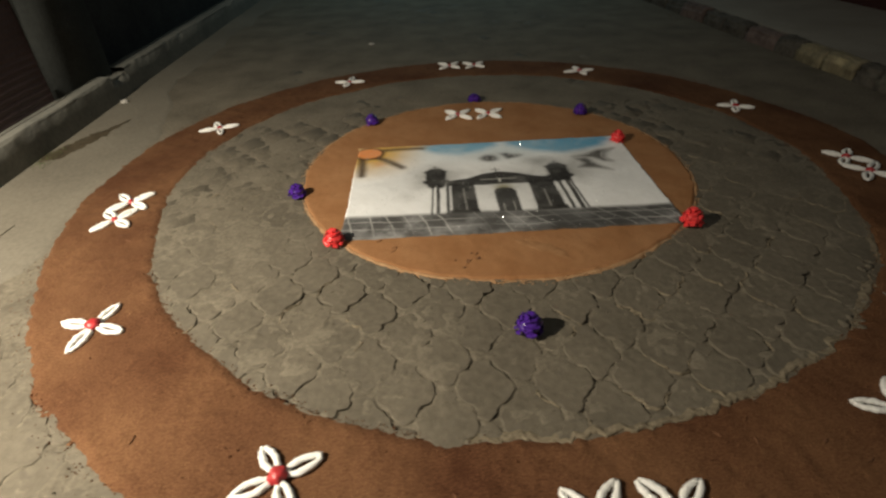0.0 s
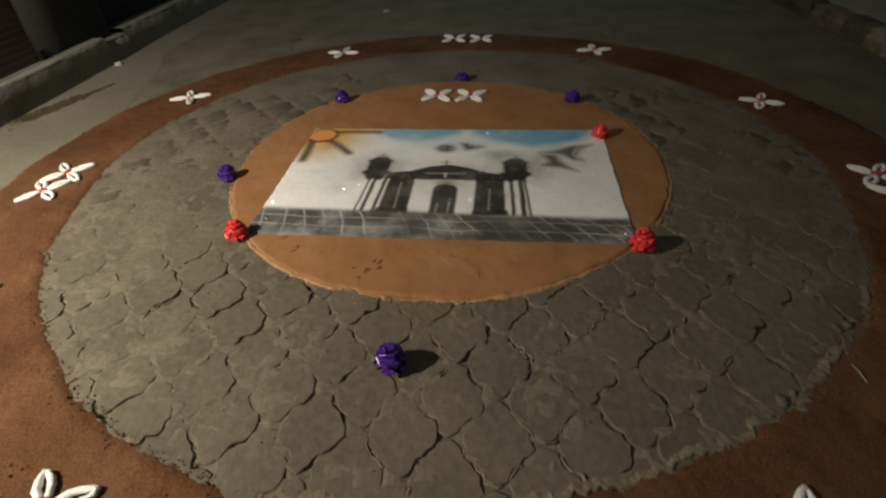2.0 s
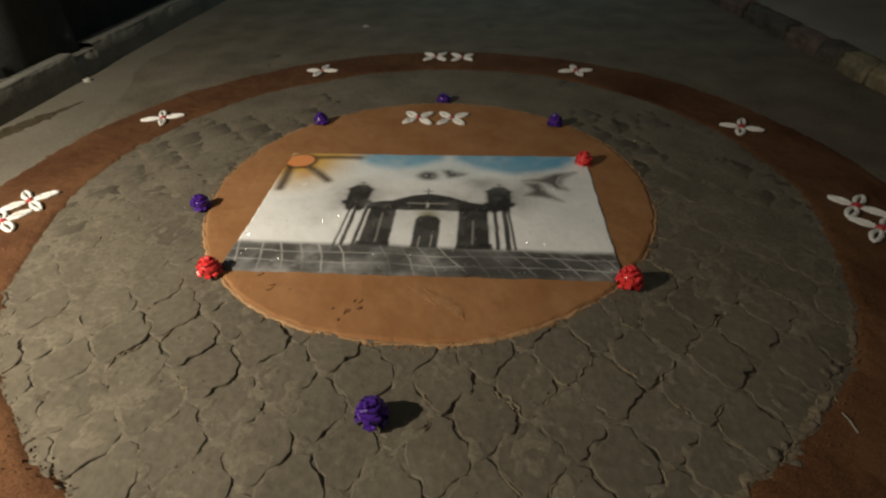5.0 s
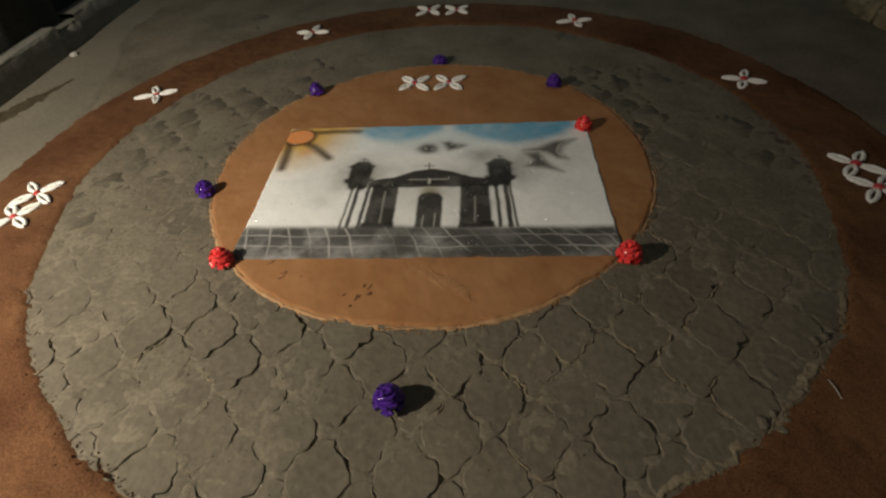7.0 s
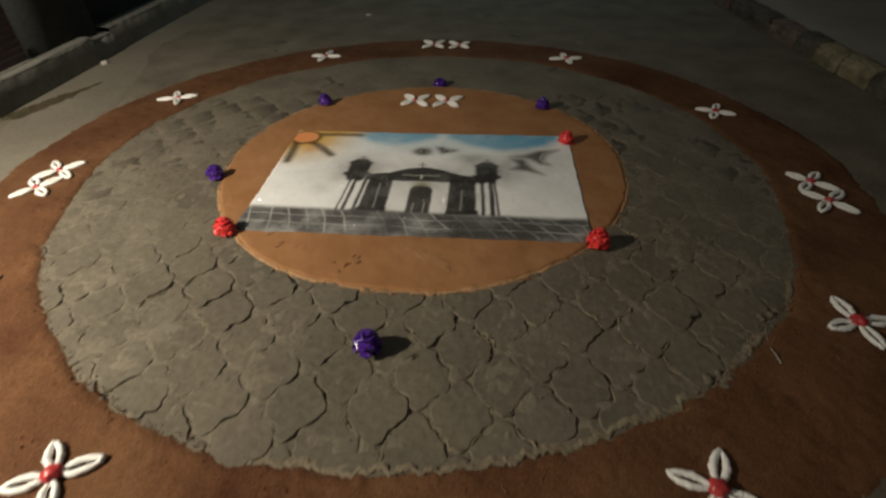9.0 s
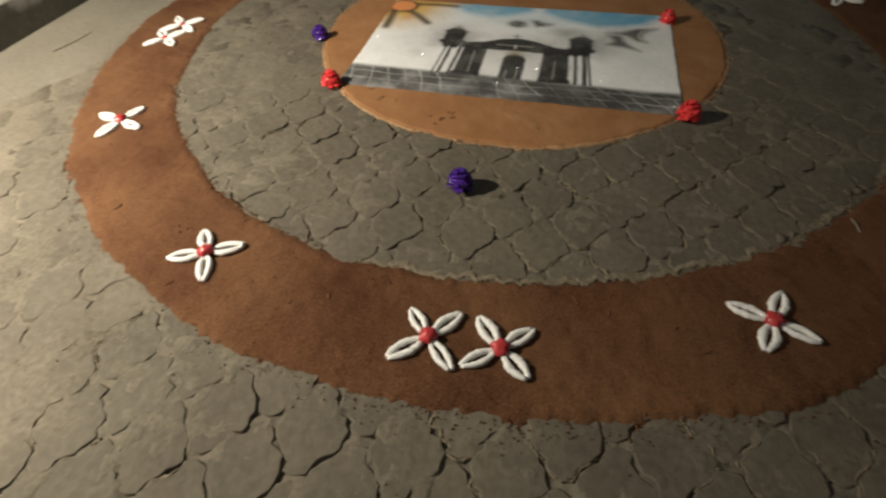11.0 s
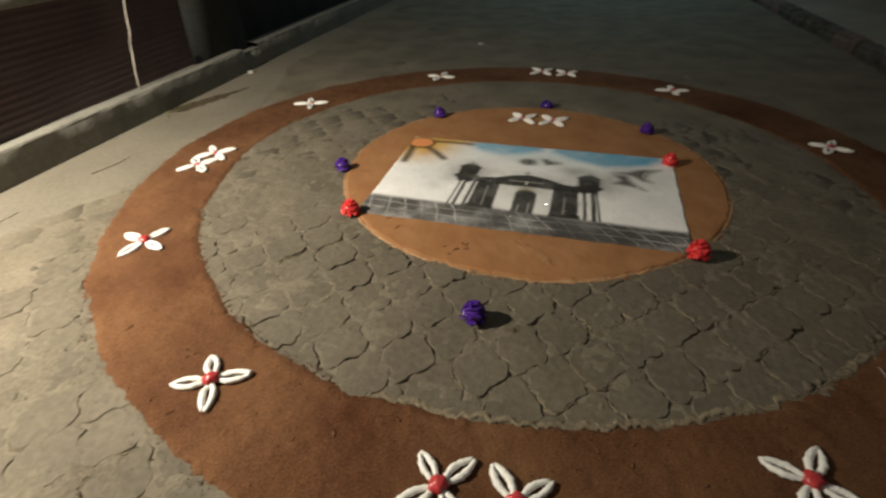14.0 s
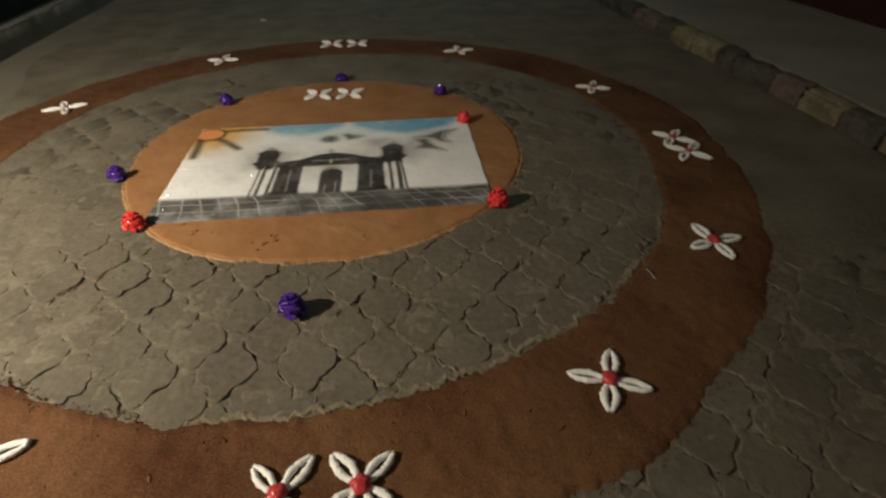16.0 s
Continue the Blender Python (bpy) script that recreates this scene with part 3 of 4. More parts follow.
# soft grey overspray behind the facade
for cx, cy, rx, ry, al in ((-0.42, 0.74, 0.19, 0.20, 0.55), (0.41, 0.73, 0.20, 0.20, 0.60), (0.02, 0.68, 0.44, 0.15, 0.42), (-0.24, 0.40, 0.17, 0.25, 0.32), (0.29, 0.40, 0.22, 0.25, 0.35), (0.33, 0.90, 0.13, 0.07, 0.45), (0.56, 0.74, 0.14, 0.22, 0.32), (0.02, 0.50, 0.14, 0.14, 0.35), (-0.52, 0.60, 0.08, 0.06, 0.22), (-0.60, 0.46, 0.06, 0.08, 0.16), (0.05, 1.0, 0.22, 0.08, 0.32), (0.72, 0.90, 0.24, 0.18, 0.34)):
    spray((np.hypot((QX - cx) / rx, (QY - cy) / ry) - 0.70) * 0.15, (0.22, 0.215, 0.20), 0.11, al * (1 + 1.2 * fbm(X, Y, 0.09, 72)))
FY = QY + 0.012
# columns
for x0, x1, half in ((-0.450, -0.430, 0.006), (-0.412, -0.398, 0.011), (-0.352, -0.335, 0.010), (0.405, 0.388, 0.010), (0.458, 0.440, 0.014), (0.492, 0.462, 0.007)):
    spray(stroke_dist(QX, FY, [(x0, 0.25), (x1, 0.64)], half), BLACK, 0.007, 0.96)
# turrets
for s, cx in ((1, -0.412), (-1, 0.418)):
    shape = [(-0.082, 0.655), (-0.060, 0.640), (-0.050, 0.600), (-0.030, 0.580), (0.0, 0.600), (0.035, 0.578), (0.060, 0.605), (0.068, 0.650), (0.088, 0.660), (0.086, 0.690), (0.066, 0.690), (0.070, 0.790), (0.082, 0.815), (0.055, 0.835), (0.030, 0.862), (-0.030, 0.862), (-0.052, 0.838), (-0.078, 0.812), (-0.064, 0.790), (-0.066, 0.690), (-0.088, 0.685)]
    spray(poly_dist(QX, FY, [(cx + s * x, y) for x, y in shape]), BLACK, 0.030, 0.45)
    spray(poly_dist(QX, FY, [(cx + s * x, y) for x, y in shape]), BLACK, 0.011, 0.97)
    spray(stroke_dist(QX, FY, [(cx - 0.022, 0.888), (cx + 0.022, 0.888)], 0.004), BLACK, 0.006, 0.85)
    spray(stroke_dist(QX, FY, [(cx, 0.86), (cx, 0.90)], 0.004), BLACK, 0.006, 0.85)
# wings of the facade
spray(poly_dist(QX, FY, [(-0.325, 0.245), (-0.165, 0.245), (-0.165, 0.62), (-0.315, 0.62)]), BLACK, 0.008, 0.97)
spray(poly_dist(QX, FY, [(0.190, 0.240), (0.362, 0.240), (0.350, 0.62), (0.190, 0.62)]), BLACK, 0.008, 0.97)
for x0, x1 in ((-0.345, -0.155), (0.182, 0.378)):
    spray(poly_dist(QX, FY, [(x0, 0.240), (x1, 0.240), (x1 - 0.006, 0.292), (x0 + 0.008, 0.292)]), BLACK, 0.008, 0.95)
for x0, top in ((-0.238, 0.56), (0.272, 0.50)):
    spray(stroke_dist(QX, FY, [(x0, 0.29), (x0, top)], 0.004), (0.42, 0.41, 0.38), 0.007, 0.65)
# pediment
spray(poly_dist(QX, FY, [(-0.335, 0.598), (-0.332, 0.668), (-0.20, 0.695), (-0.09, 0.755), (0.02, 0.772), (0.13, 0.745), (0.24, 0.690), (0.365, 0.662), (0.362, 0.592)]), BLACK, 0.009, 0.97)
spray(stroke_dist(QX, FY, [(-0.11, 0.668), (0.115, 0.664)], 0.004), (0.5, 0.49, 0.45), 0.006, 0.8)
spray(stroke_dist(QX, FY, [(0.008, 0.668), (0.008, 0.632)], 0.007), (0.55, 0.54, 0.5), 0.006, 0.85)
spray(stroke_dist(QX, FY, [(0.0, 0.765), (0.0, 0.83)], 0.004), BLACK, 0.006, 0.9)
spray(stroke_dist(QX, FY, [(-0.028, 0.802), (0.028, 0.800)], 0.004), BLACK, 0.006, 0.9)
# door
spray(np.hypot(X - 0.02, (FY - 0.545) / 0.8) - 0.055, (0.20, 0.17, 0.06), 0.045, 0.8)
spray(poly_dist(QX, FY, [(-0.045, 0.243), (0.092, 0.241), (0.092, 0.50), (0.07, 0.535), (0.02, 0.548), (-0.03, 0.535), (-0.048, 0.50)]), BLACK, 0.009, 0.96)
spray(stroke_dist(QX, FY, [(-0.008, 0.25), (-0.008, 0.345)], 0.003), (0.5, 0.49, 0.45), 0.005, 0.8)
spray(stroke_dist(QX, FY, [(0.055, 0.25), (0.055, 0.36)], 0.003), (0.5, 0.49, 0.45), 0.005, 0.8)
# birds in the sky
spray(np.hypot((QX + 0.022) / 1.15, QY - 0.975) - 0.050, BLACK, 0.032, 0.95)
spray(poly_dist(QX, QY, [(0.07, 1.040), (0.11, 1.05), (0.15, 1.02), (0.215, 1.005), (0.17, 0.975), (0.11, 0.955)]), BLACK, 0.032, 0.95)
spray(poly_dist(QX, QY, [(0.57, 0.93), (0.66, 0.95), (0.76, 1.02), (0.90, 1.045), (0.85, 1.00), (0.80, 0.95), (0.79, 0.88), (0.82, 0.83), (0.76, 0.84), (0.70, 0.90)]), INK, 0.034, 0.94)
spray(poly_dist(QX, QY, [(0.58, 0.90), (0.66, 0.90), (0.70, 0.80), (0.78, 0.70), (0.68, 0.74), (0.57, 0.76), (0.62, 0.82)]), INK, 0.032, 0.92)
for cx, cy in ((-0.035, 0.978), (0.005, 0.972), (0.125, 1.012), (0.165, 0.998)):
    spray(np.hypot(QX - cx, QY - cy) - 0.009, (0.5, 0.5, 0.48), 0.010, 0.7)
for pts in ([(0.58, 0.915), (0.66, 0.915), (0.71, 0.87), (0.735, 0.81)], [(0.73, 0.80), (0.71, 0.85), (0.67, 0.83)], [(0.86, 1.03), (0.79, 0.98), (0.765, 0.90), (0.80, 0.85)]):
    spray(stroke_dist(QX, QY, pts, 0.004), (0.60, 0.59, 0.57), 0.012, 0.7)
# paving along the foot of the picture
edge_y = 0.262 - 0.020 * (X + 0.95)
spray(QY - edge_y, (0.100, 0.096, 0.092), 0.026, 0.93 + 0.5 * fbm(X, Y, 0.12, 75))
dark = np.clip(0.5 + 1.4 * fbm(X, Y, 0.25, 77), 0, 1)
spray(QY - edge_y + 0.02, (0.055, 0.054, 0.052), 0.02, 0.75 * dark)
lines = np.full(X.shape, 9.0)
rng = random.Random(14)
WX, WY = QX + 0.014 * fbm(X, Y, 0.2, 92), QY + 0.014 * fbm(X, Y, 0.25, 93)
for k in range(19):
    x0 = -0.94 + 0.104 * k
    if -0.38 < x0 < -0.22:
        continue
    lean = 0.04 + 0.10 * (x0 + 1)
    x0 += rng.uniform(-0.012, 0.012)
    lines = np.minimum(lines, stroke_dist(WX, WY, [(x0, 0.25), (x0 + lean * 0.5, 0.14), (x0 + lean * rng.uniform(0.7, 1.1), 0.03)], rng.uniform(0.001, 0.004)))
for yy, shift in ((0.185, 0.0), (0.105, 0.0)):
    lines = np.minimum(lines, np.abs(WY - yy + 0.012 * (X + 1) + 0.006 * np.sin(9 * X)) - 0.002)
spray(np.where(QY < edge_y - 0.005, lines, 9.0), (0.62, 0.61, 0.58), 0.0055, 0.15 + 0.95 * np.clip(0.5 + 1.5 * fbm(X, Y, 0.22, 79), 0, 1))
spray(Y - 0.045, (0.05, 0.042, 0.036), 0.045, 0.40 + 1.1 * fbm(X, Y, 0.3, 98))
for cx, cy, rx, ry, al in ((-0.45, 0.98, 0.4, 0.16, 0.30), (0.25, 0.88, 0.45, 0.14, 0.32), (0.75, 0.62, 0.25, 0.25, 0.20), (-0.68, 0.62, 0.16, 0.25, 0.14)):
    fog = np.clip(1 - np.hypot((X - cx) / rx, (Y - cy) / ry), 0, 1) * np.clip(0.6 + 1.6 * fbm(X, Y, 0.25, 99), 0, 1) * al
    ART = ART * (1 - fog[..., None]) + fog[..., None] * np.array([0.36, 0.37, 0.365])
haze = np.clip(0.10 + 0.9 * fbm(X, Y, 0.10, 95, 4), 0, 0.4) * (QY > 0.26)
ART = ART * (1 - haze[..., None] * 0.30) + haze[..., None] * 0.30 * np.array([0.45, 0.44, 0.41])
ART = np.clip(ART, 0.012, 0.86)

rim = np.minimum(np.minimum(X - PX0, PX1 - X), np.minimum(Y - PY0, PY1 - Y))
lift = np.clip(rim / 0.014, 0, 1)
EX = X + (rim < 0.012) * 0.012 * fbm(X, Y, 0.07, 81)
EY = Y + (rim < 0.012) * 0.012 * fbm(X, Y, 0.07, 83)
Z = 0.006 + 0.013 * lift * (2 - lift) + 0.004 * fbm(X, Y, 0.30, 85) + 0.0005 * fbm(X, Y, 0.03, 87, 2)
M_SALT = bpy.data.materials.new("painted salt")
M_SALT.use_nodes = True
nt = M_SALT.node_tree
attr = nt.nodes.new("ShaderNodeAttribute")
attr.attribute_name = "pigment"
bs = nt.nodes["Principled BSDF"]
nt.links.new(attr.outputs["Color"], bs.inputs["Base Color"])
bs.inputs["Roughness"].default_value, bs.inputs["Specular IOR Level"].default_value = 0.7, 0.12
geo = nt.nodes.new("ShaderNodeNewGeometry")
grain = nt.nodes.new("ShaderNodeTexNoise")
grain.inputs["Scale"].default_value, grain.inputs["Detail"].default_value = 260, 3
bp = nt.nodes.new("ShaderNodeBump")
bp.inputs["Strength"].default_value, bp.inputs["Distance"].default_value = 0.15, 0.001
nt.links.new(geo.outputs["Position"], grain.inputs["Vector"])
nt.links.new(grain.outputs["Fac"], bp.inputs["Height"])
nt.links.new(bp.outputs["Normal"], bs.inputs["Normal"])
picture = empty("salt_picture", 0, 0.64, 0.0)
panel = grid_object("painted_salt", EX, EY - 0.64, Z, M_SALT, picture)
layer = panel.data.color_attributes.new("pigment", "FLOAT_COLOR", "POINT")
layer.data.foreach_set("color", np.concatenate([ART, np.ones((ny, nx, 1))], -1).astype(np.float32).ravel())
tagged(picture, "church facade, sun and sky sprayed on a white salt rectangle", "street painting")
verts, faces = [], []
rng = random.Random(21)
for k in range(1500):
    cx, cy, s = rng.uniform(PX0 + 0.02, PX1 - 0.02), rng.uniform(PY0 + 0.02, PY1 - 0.02) - 0.64, rng.uniform(0.0014, 0.0027)
    m = Matrix.Translation((cx, cy, 0.0235)) @ Matrix.Rotation(rng.uniform(0, 6.3), 4, "Z") @ Matrix.Rotation(rng.uniform(0.72, 1.08), 4, "X")
    n0 = len(verts)
    verts += [m @ Vector((s * math.cos(w), s * math.sin(w), 0)) for w in (0, 1.05, 2.09, 3.14, 4.19, 5.24)]
    faces.append(tuple(range(n0, n0 + 6)))
M_GLITTER = material("silver glitter", (0.85, 0.85, 0.83, 1), (0.92, 0.92, 0.90, 1), 50, 5, 0.25, 0.0, 0.001, 0, 1.0, 0.55)
glitter = mesh_object("glitter", verts, faces, M_GLITTER, picture, "loose silver glitter flakes", smooth=False)
glitter["kind"] = "stuff"

# ---- gift bows ----
def loop_mesh(size, width, bulge):
    """One loop of ribbon that leaves the middle, turns over and comes back."""
    verts, faces, n = [], [], 14
    for k in range(n):
        t = k / (n - 1)
        r, h = size * math.sin(math.pi * t) ** 0.75, bulge * (0.5 - t)
        lift = bulge * math.sin(2 * math.pi * t) * 0.6
        w = width * (0.45 + 0.55 * math.sin(math.pi * t))
        for s in (-1, 1):
            verts.append((r, s * w / 2, h * 0.4 + lift))
    for k in range(n - 1):
        faces.append((2 * k, 2 * k + 1, 2 * k + 3, 2 * k + 2))
    me = bpy.data.meshes.new("ribbon_loop")
    me.from_pydata(verts, [], faces)
    me.polygons.foreach_set("use_smooth", [True] * len(me.polygons))
    return me


def make_bow(name, mat, label, x, y, seed, scale=(1, 1, 1), size=0.060):
    rng = random.Random(seed)
    bow = empty(name, x, y, 0.004)
    bow.matrix_basis = bow.matrix_basis @ Matrix.Diagonal((*scale, 1))
    bm = bmesh.new()
    bmesh.ops.create_icosphere(bm, subdivisions=3, radius=1.0)
    for v in bm.verts:
        k = 1 + 0.10 * noise.noise(v.co * 2.4 + Vector((seed, 0, 0)))
        v.co = Vector((v.co.x * 0.050 * k, v.co.y * 0.050 * k, 0.048 + v.co.z * 0.044 * k))
    part("base", bm, mat, bow)
    shapes = [loop_mesh(size * k, w, 0.015) for k, w in ((1.05, 0.029), (1.02, 0.029), (1.0, 0.027))]
    for me in shapes:
        me.materials.append(mat)
    for tier, (count, up, z) in enumerate(((10, 4, 0.024), (9, 28, 0.038), (7, 52, 0.046), (4, 74, 0.052))):
        for k in range(count):
            ob = new("ribbon_loop", shapes[min(tier, 2)])
            ob.parent = bow
            ob.matrix_basis = pose(0, 0, z, 0, 0, 360 * k / count + 17 * tier + rng.uniform(-9, 9)) @ pose(0, 0, 0, rng.uniform(-35, 35), -up + rng.uniform(-7, 7), 0)
    return tagged(bow, label, "gift bow", "bows round the picture")


for k, (x, y, scale) in enumerate(((-0.06, -0.77, (1, 1, 1)), (-1.31, 0.58, (0.95, 0.95, 0.82)), (-0.905, 1.77, (0.95, 0.95, 0.85)), (-0.005, 2.235, (1.0, 0.95, 0.62)), (0.845, 1.765, (0.92, 0.92, 0.88)))):
    make_bow("purple_gift_bow", M_PURPLE, "shiny purple ribbon gift bow lying on the pavers" if k == 0 else "shiny purple ribbon gift bow at the sawdust edge", x, y, 300 + k, scale)
for k, (x, y, scale) in enumerate(((-1.0, 0.0, (0.95, 0.95, 0.92)), (1.0, 0.0, (1, 1, 1)), (0.965, 1.17, (0.88, 0.88, 0.88)))):
    make_bow("red_gift_bow", M_RED, "shiny red ribbon gift bow at a picture corner", x, y, 400 + k, scale)

# ---- piped flowers ----
def petal_mesh(seed, length=0.133, half=0.0226, fat=0.0114):
    """Two thick piped strokes that meet at foot and tip round a narrow gap."""
    rng = random.Random(seed)
    verts, faces = [], []
    for s in (-1, 1):
        reach = length * rng.uniform(0.90, 1.03)
        pts, rad = [], []
        for k in range(15):
            t = k / 14
            w = half * rng.uniform(0.97, 1.06) * math.sin(math.pi * (0.08 + 0.86 * t)) ** 0.85 - 0.003
            pts.append((0.022 + reach * t, s * w + rng.uniform(-0.0018, 0.0018), 0.011 + rng.uniform(-0.001, 0.001)))
            rad.append(fat * (0.72 + 0.38 * math.sin(math.pi * t)) * rng.uniform(0.90, 1.12))
        v, f = tube(pts, rad, 10)
        n0 = len(verts)
        verts += [(p.x, p.y, max(p.z, 0.004) if p.z < 0.011 else p.z) for p in v]
        faces += [tuple(i + n0 for i in q) for q in f]
    me = bpy.data.meshes.new("petal")
    me.from_pydata(verts, [], faces)
    me.polygons.foreach_set("use_smooth", [True] * len(me.polygons))
    me.materials.append(M_FOAM)
    return me


PETALS = [petal_mesh(900 + k) for k in range(10)]


def rosette_mesh(seed):
    bm = bmesh.new()
    bmesh.ops.create_icosphere(bm, subdivisions=3, radius=0.033)
    for v in bm.verts:
        fold = 0.07 * math.sin(5 * math.atan2(v.co.y, v.co.x) + 60 * v.co.z + seed) + 0.10 * noise.noise(v.co * 190 + Vector((seed, 2, 0))) + 0.25 * noise.noise(v.co * 60 + Vector((seed, 0, 0)))
        v.co *= 1 + fold
        v.co.z = max(v.co.z * 0.85, -0.012)
    me = bpy.data.meshes.new("rosette")
    bm.to_mesh(me)
    bm.free()
    me.polygons.foreach_set("use_smooth", [True] * len(me.polygons))
    me.materials.append(M_ROSE)
    return me


ROSETTES = [rosette_mesh(k * 2.7) for k in range(4)]


def make_flower(x, y, turn, seed, label, group, heart=1.0):
    rng = random.Random(seed)
    fl = empty("piped_flower", x, y, 0.007, turn)
    for k in range(4):
        ob = new("petal", rng.choice(PETALS))
        ob.parent = fl
        ob.matrix_basis = pose(0, 0, 0, 0, 0, 90 * k + rng.uniform(-7, 7)) @ Matrix.Diagonal((rng.uniform(0.93, 1.07), rng.choice((-1, 1)) * rng.uniform(0.9, 1.12), 1, 1))
    ob = new("rosette", rng.choice(ROSETTES))
    ob.parent = fl
    ob.matrix_basis = pose(0, 0, 0.016 * heart, 0, 0, rng.uniform(0, 360)) @ Matrix.Diagonal((heart, heart, heart, 1))
    ob["label"] = "red ribbon rosette"
    return tagged(fl, label, "flower", group)


ON_RING = "white piped four-petal flower with red centre on brown sawdust"
for k, (x, y, turn) in enumerate((
    (-0.003, -1.598, 46), (0.255, -1.595, 44), (-1.012, -1.386, 28), (-2.028, -0.577, -14), (-2.385, 0.385, 50), (-2.385, 0.605, 48),
    (-2.195, 1.84, 25), (-1.215, 2.96, -8), (-0.162, 3.385, 44), (0.105, 3.365, 46), (1.163, 2.965, 8), (2.165, 1.75, -25),
    (2.385, 0.71, 47), (2.39, 0.495, 44), (2.03, -0.487, 12), (1.183, -1.281, -21))):
    make_flower(x, y, turn, 500 + k, ON_RING, "flowers on the ring", 0.62 if 4 <= k <= 9 else 0.78 if 10 <= k <= 13 else 1.0)
for k, (x, y) in enumerate(((-0.178, 1.875), (0.08, 1.87))):
    make_flower(x, y, 42, 540 + k, "white piped four-petal flower with red centre on ochre sawdust", "flowers on the bed", 0.65)

# ---- loose bits ----

def crumbs(name, spots, mat, small, large, seed, z=0.004):
    rng = random.Random(seed)
    verts, faces = [], []
    for x, y in spots:
        s, w = rng.uniform(small, large), rng.uniform(0, 6.28)
        n0 = len(verts)
        verts += [(x + s * math.cos(w + b) * rng.uniform(0.7, 1.2), y + s * math.sin(w + b) * rng.uniform(0.7, 1.2), z - 0.006) for b in (0, 1.57, 3.14, 4.71)] + [(x, y, z + s * rng.uniform(0.5, 1.0))]
        faces += [(n0, n0 + 1, n0 + 4), (n0 + 1, n0 + 2, n0 + 4), (n0 + 2, n0 + 3, n0 + 4), (n0 + 3, n0, n0 + 4)]
    return mesh_object(name, verts, faces, mat, smooth=False)



rng = random.Random(64)
for k, (pts, wide) in enumerate((([(0.05, -0.06), (0.12, -0.13), (0.20, -0.19), (0.25, -0.26)], [0.03, 0.05, 0.04, 0.02]), ([(-0.02, -0.05), (0.06, -0.10), (0.13, -0.19)], [0.02, 0.03, 0.02]))):
    smear = patch("scuff_mark", pts, [0.75 * w for w in wide], 0.0082 - 0.0006 * k, M_SMEAR, 65 + k, 2.2)
    smear.parent, smear["label"] = disc, "pale scuffed streak"
MARKS = [(rng.gauss(-0.28, 0.045), rng.gauss(-0.225, 0.035), rng.uniform(20, 120)) for k in range(9)]
MARKS += [(rng.gauss(-0.63, 0.05), rng.gauss(-0.10, 0.03), rng.uniform(20, 90)) for k in range(4)] + [(-0.75, 0.0, 40), (0.35, 1.42, 20)]
for k, (x, y, turn) in enumerate(MARKS):
    ln = rng.uniform(0.007, 0.019)
    c, n = math.cos(radians(turn)) * ln, math.sin(radians(turn)) * ln
    mark = patch("gouge", [(x - c, y - n), (x + 0.004, y), (x + c, y + n)], [0.002, rng.uniform(0.003, 0.0055), 0.002], 0.0098, M_GOUGE, 200 + k, 1.6)
    mark.parent = disc
for k in range(34):
    w, r, turn, ln = rng.uniform(0, 6.28), rng.uniform(R_IN + 0.06, R_OUT - 0.06), rng.uniform(0, 180), rng.uniform(0.005, 0.022)
    if k < 22:
        w = rng.uniform(3.6, 5.6)
    x, y = CENTRE[0] + r * math.cos(w), CENTRE[1] + r * math.sin(w)
    c, n = math.cos(radians(turn)) * ln, math.sin(radians(turn)) * ln
    mark = patch("gouge", [(x - c, y - n), (x + 0.15 * n, y - 0.15 * c), (x + c, y + n)], [0.002, rng.uniform(0.003, 0.006), 0.002], 0.0092, M_GOUGE, 300 + k, 1.6)
    mark.parent = ring
straw = mesh_object("straw", *tube([(1.600, -0.655, 0.010), (1.606, -0.69, 0.014), (1.611, -0.735, 0.009)], 0.0023, 6), M_PALE)
tagged(straw, "short pale straw lying at the edge of the ring", "straw")


rng = random.Random(77)
spots = []
for k in range(5200):
    w = rng.uniform(0, 6.2832)
    r = (R_IN + 0.02 - abs(rng.gauss(0, 0.017))) if k % 2 else (R_OUT - 0.02 + abs(rng.gauss(0, 0.045)))
    spots.append((CENTRE[0] + r * math.cos(w), CENTRE[1] + r * math.sin(w)))
tagged(crumbs("sawdust_crumbs", spots, M_RING, 0.001, 0.0055, 78, 0.003), "loose red-brown sawdust crumbs along the ring", "sawdust", kind="stuff")
spots = []
for k in range(520):
    w = rng.uniform(3.2, 6.2)
    r = R_IN + 0.035 + abs(rng.gauss(0, 0.03)) if k % 3 else rng.uniform(R_IN + 0.03, R_OUT - 0.03)
    spots.append((CENTRE[0] + r * math.cos(w), CENTRE[1] + r * math.sin(w)))
tagged(crumbs("sawdust_clods", spots, M_RING, 0.003, 0.009, 81, 0.0085), "small clods of red-brown sawdust on the ring", "sawdust", kind="stuff")
spots = []
for k in range(1500):
    w = rng.uniform(0, 6.2832)
    r = R_DISC + abs(rng.gauss(0, 0.016)) - 0.012
    spots.append((-0.005 + r * math.cos(w), 0.893 + r * math.sin(w)))
tagged(crumbs("ochre_crumbs", spots, M_SCUFF, 0.0015, 0.005, 79), "pale ochre sawdust crumbs round the bed", "sawdust", kind="stuff")
spots = [(rng.uniform(-3.3, 3.4), rng.uniform(-2.6, 7)) for k in range(900)]
tagged(crumbs("grit", spots, M_PAVER, 0.002, 0.006, 80, 0.003), "fine grit scattered over the pavers", "grit", kind="stuff")

# ---- pavers ----
PITCH_X, PITCH_Y, FLAT = 0.312, 0.158, 0.072


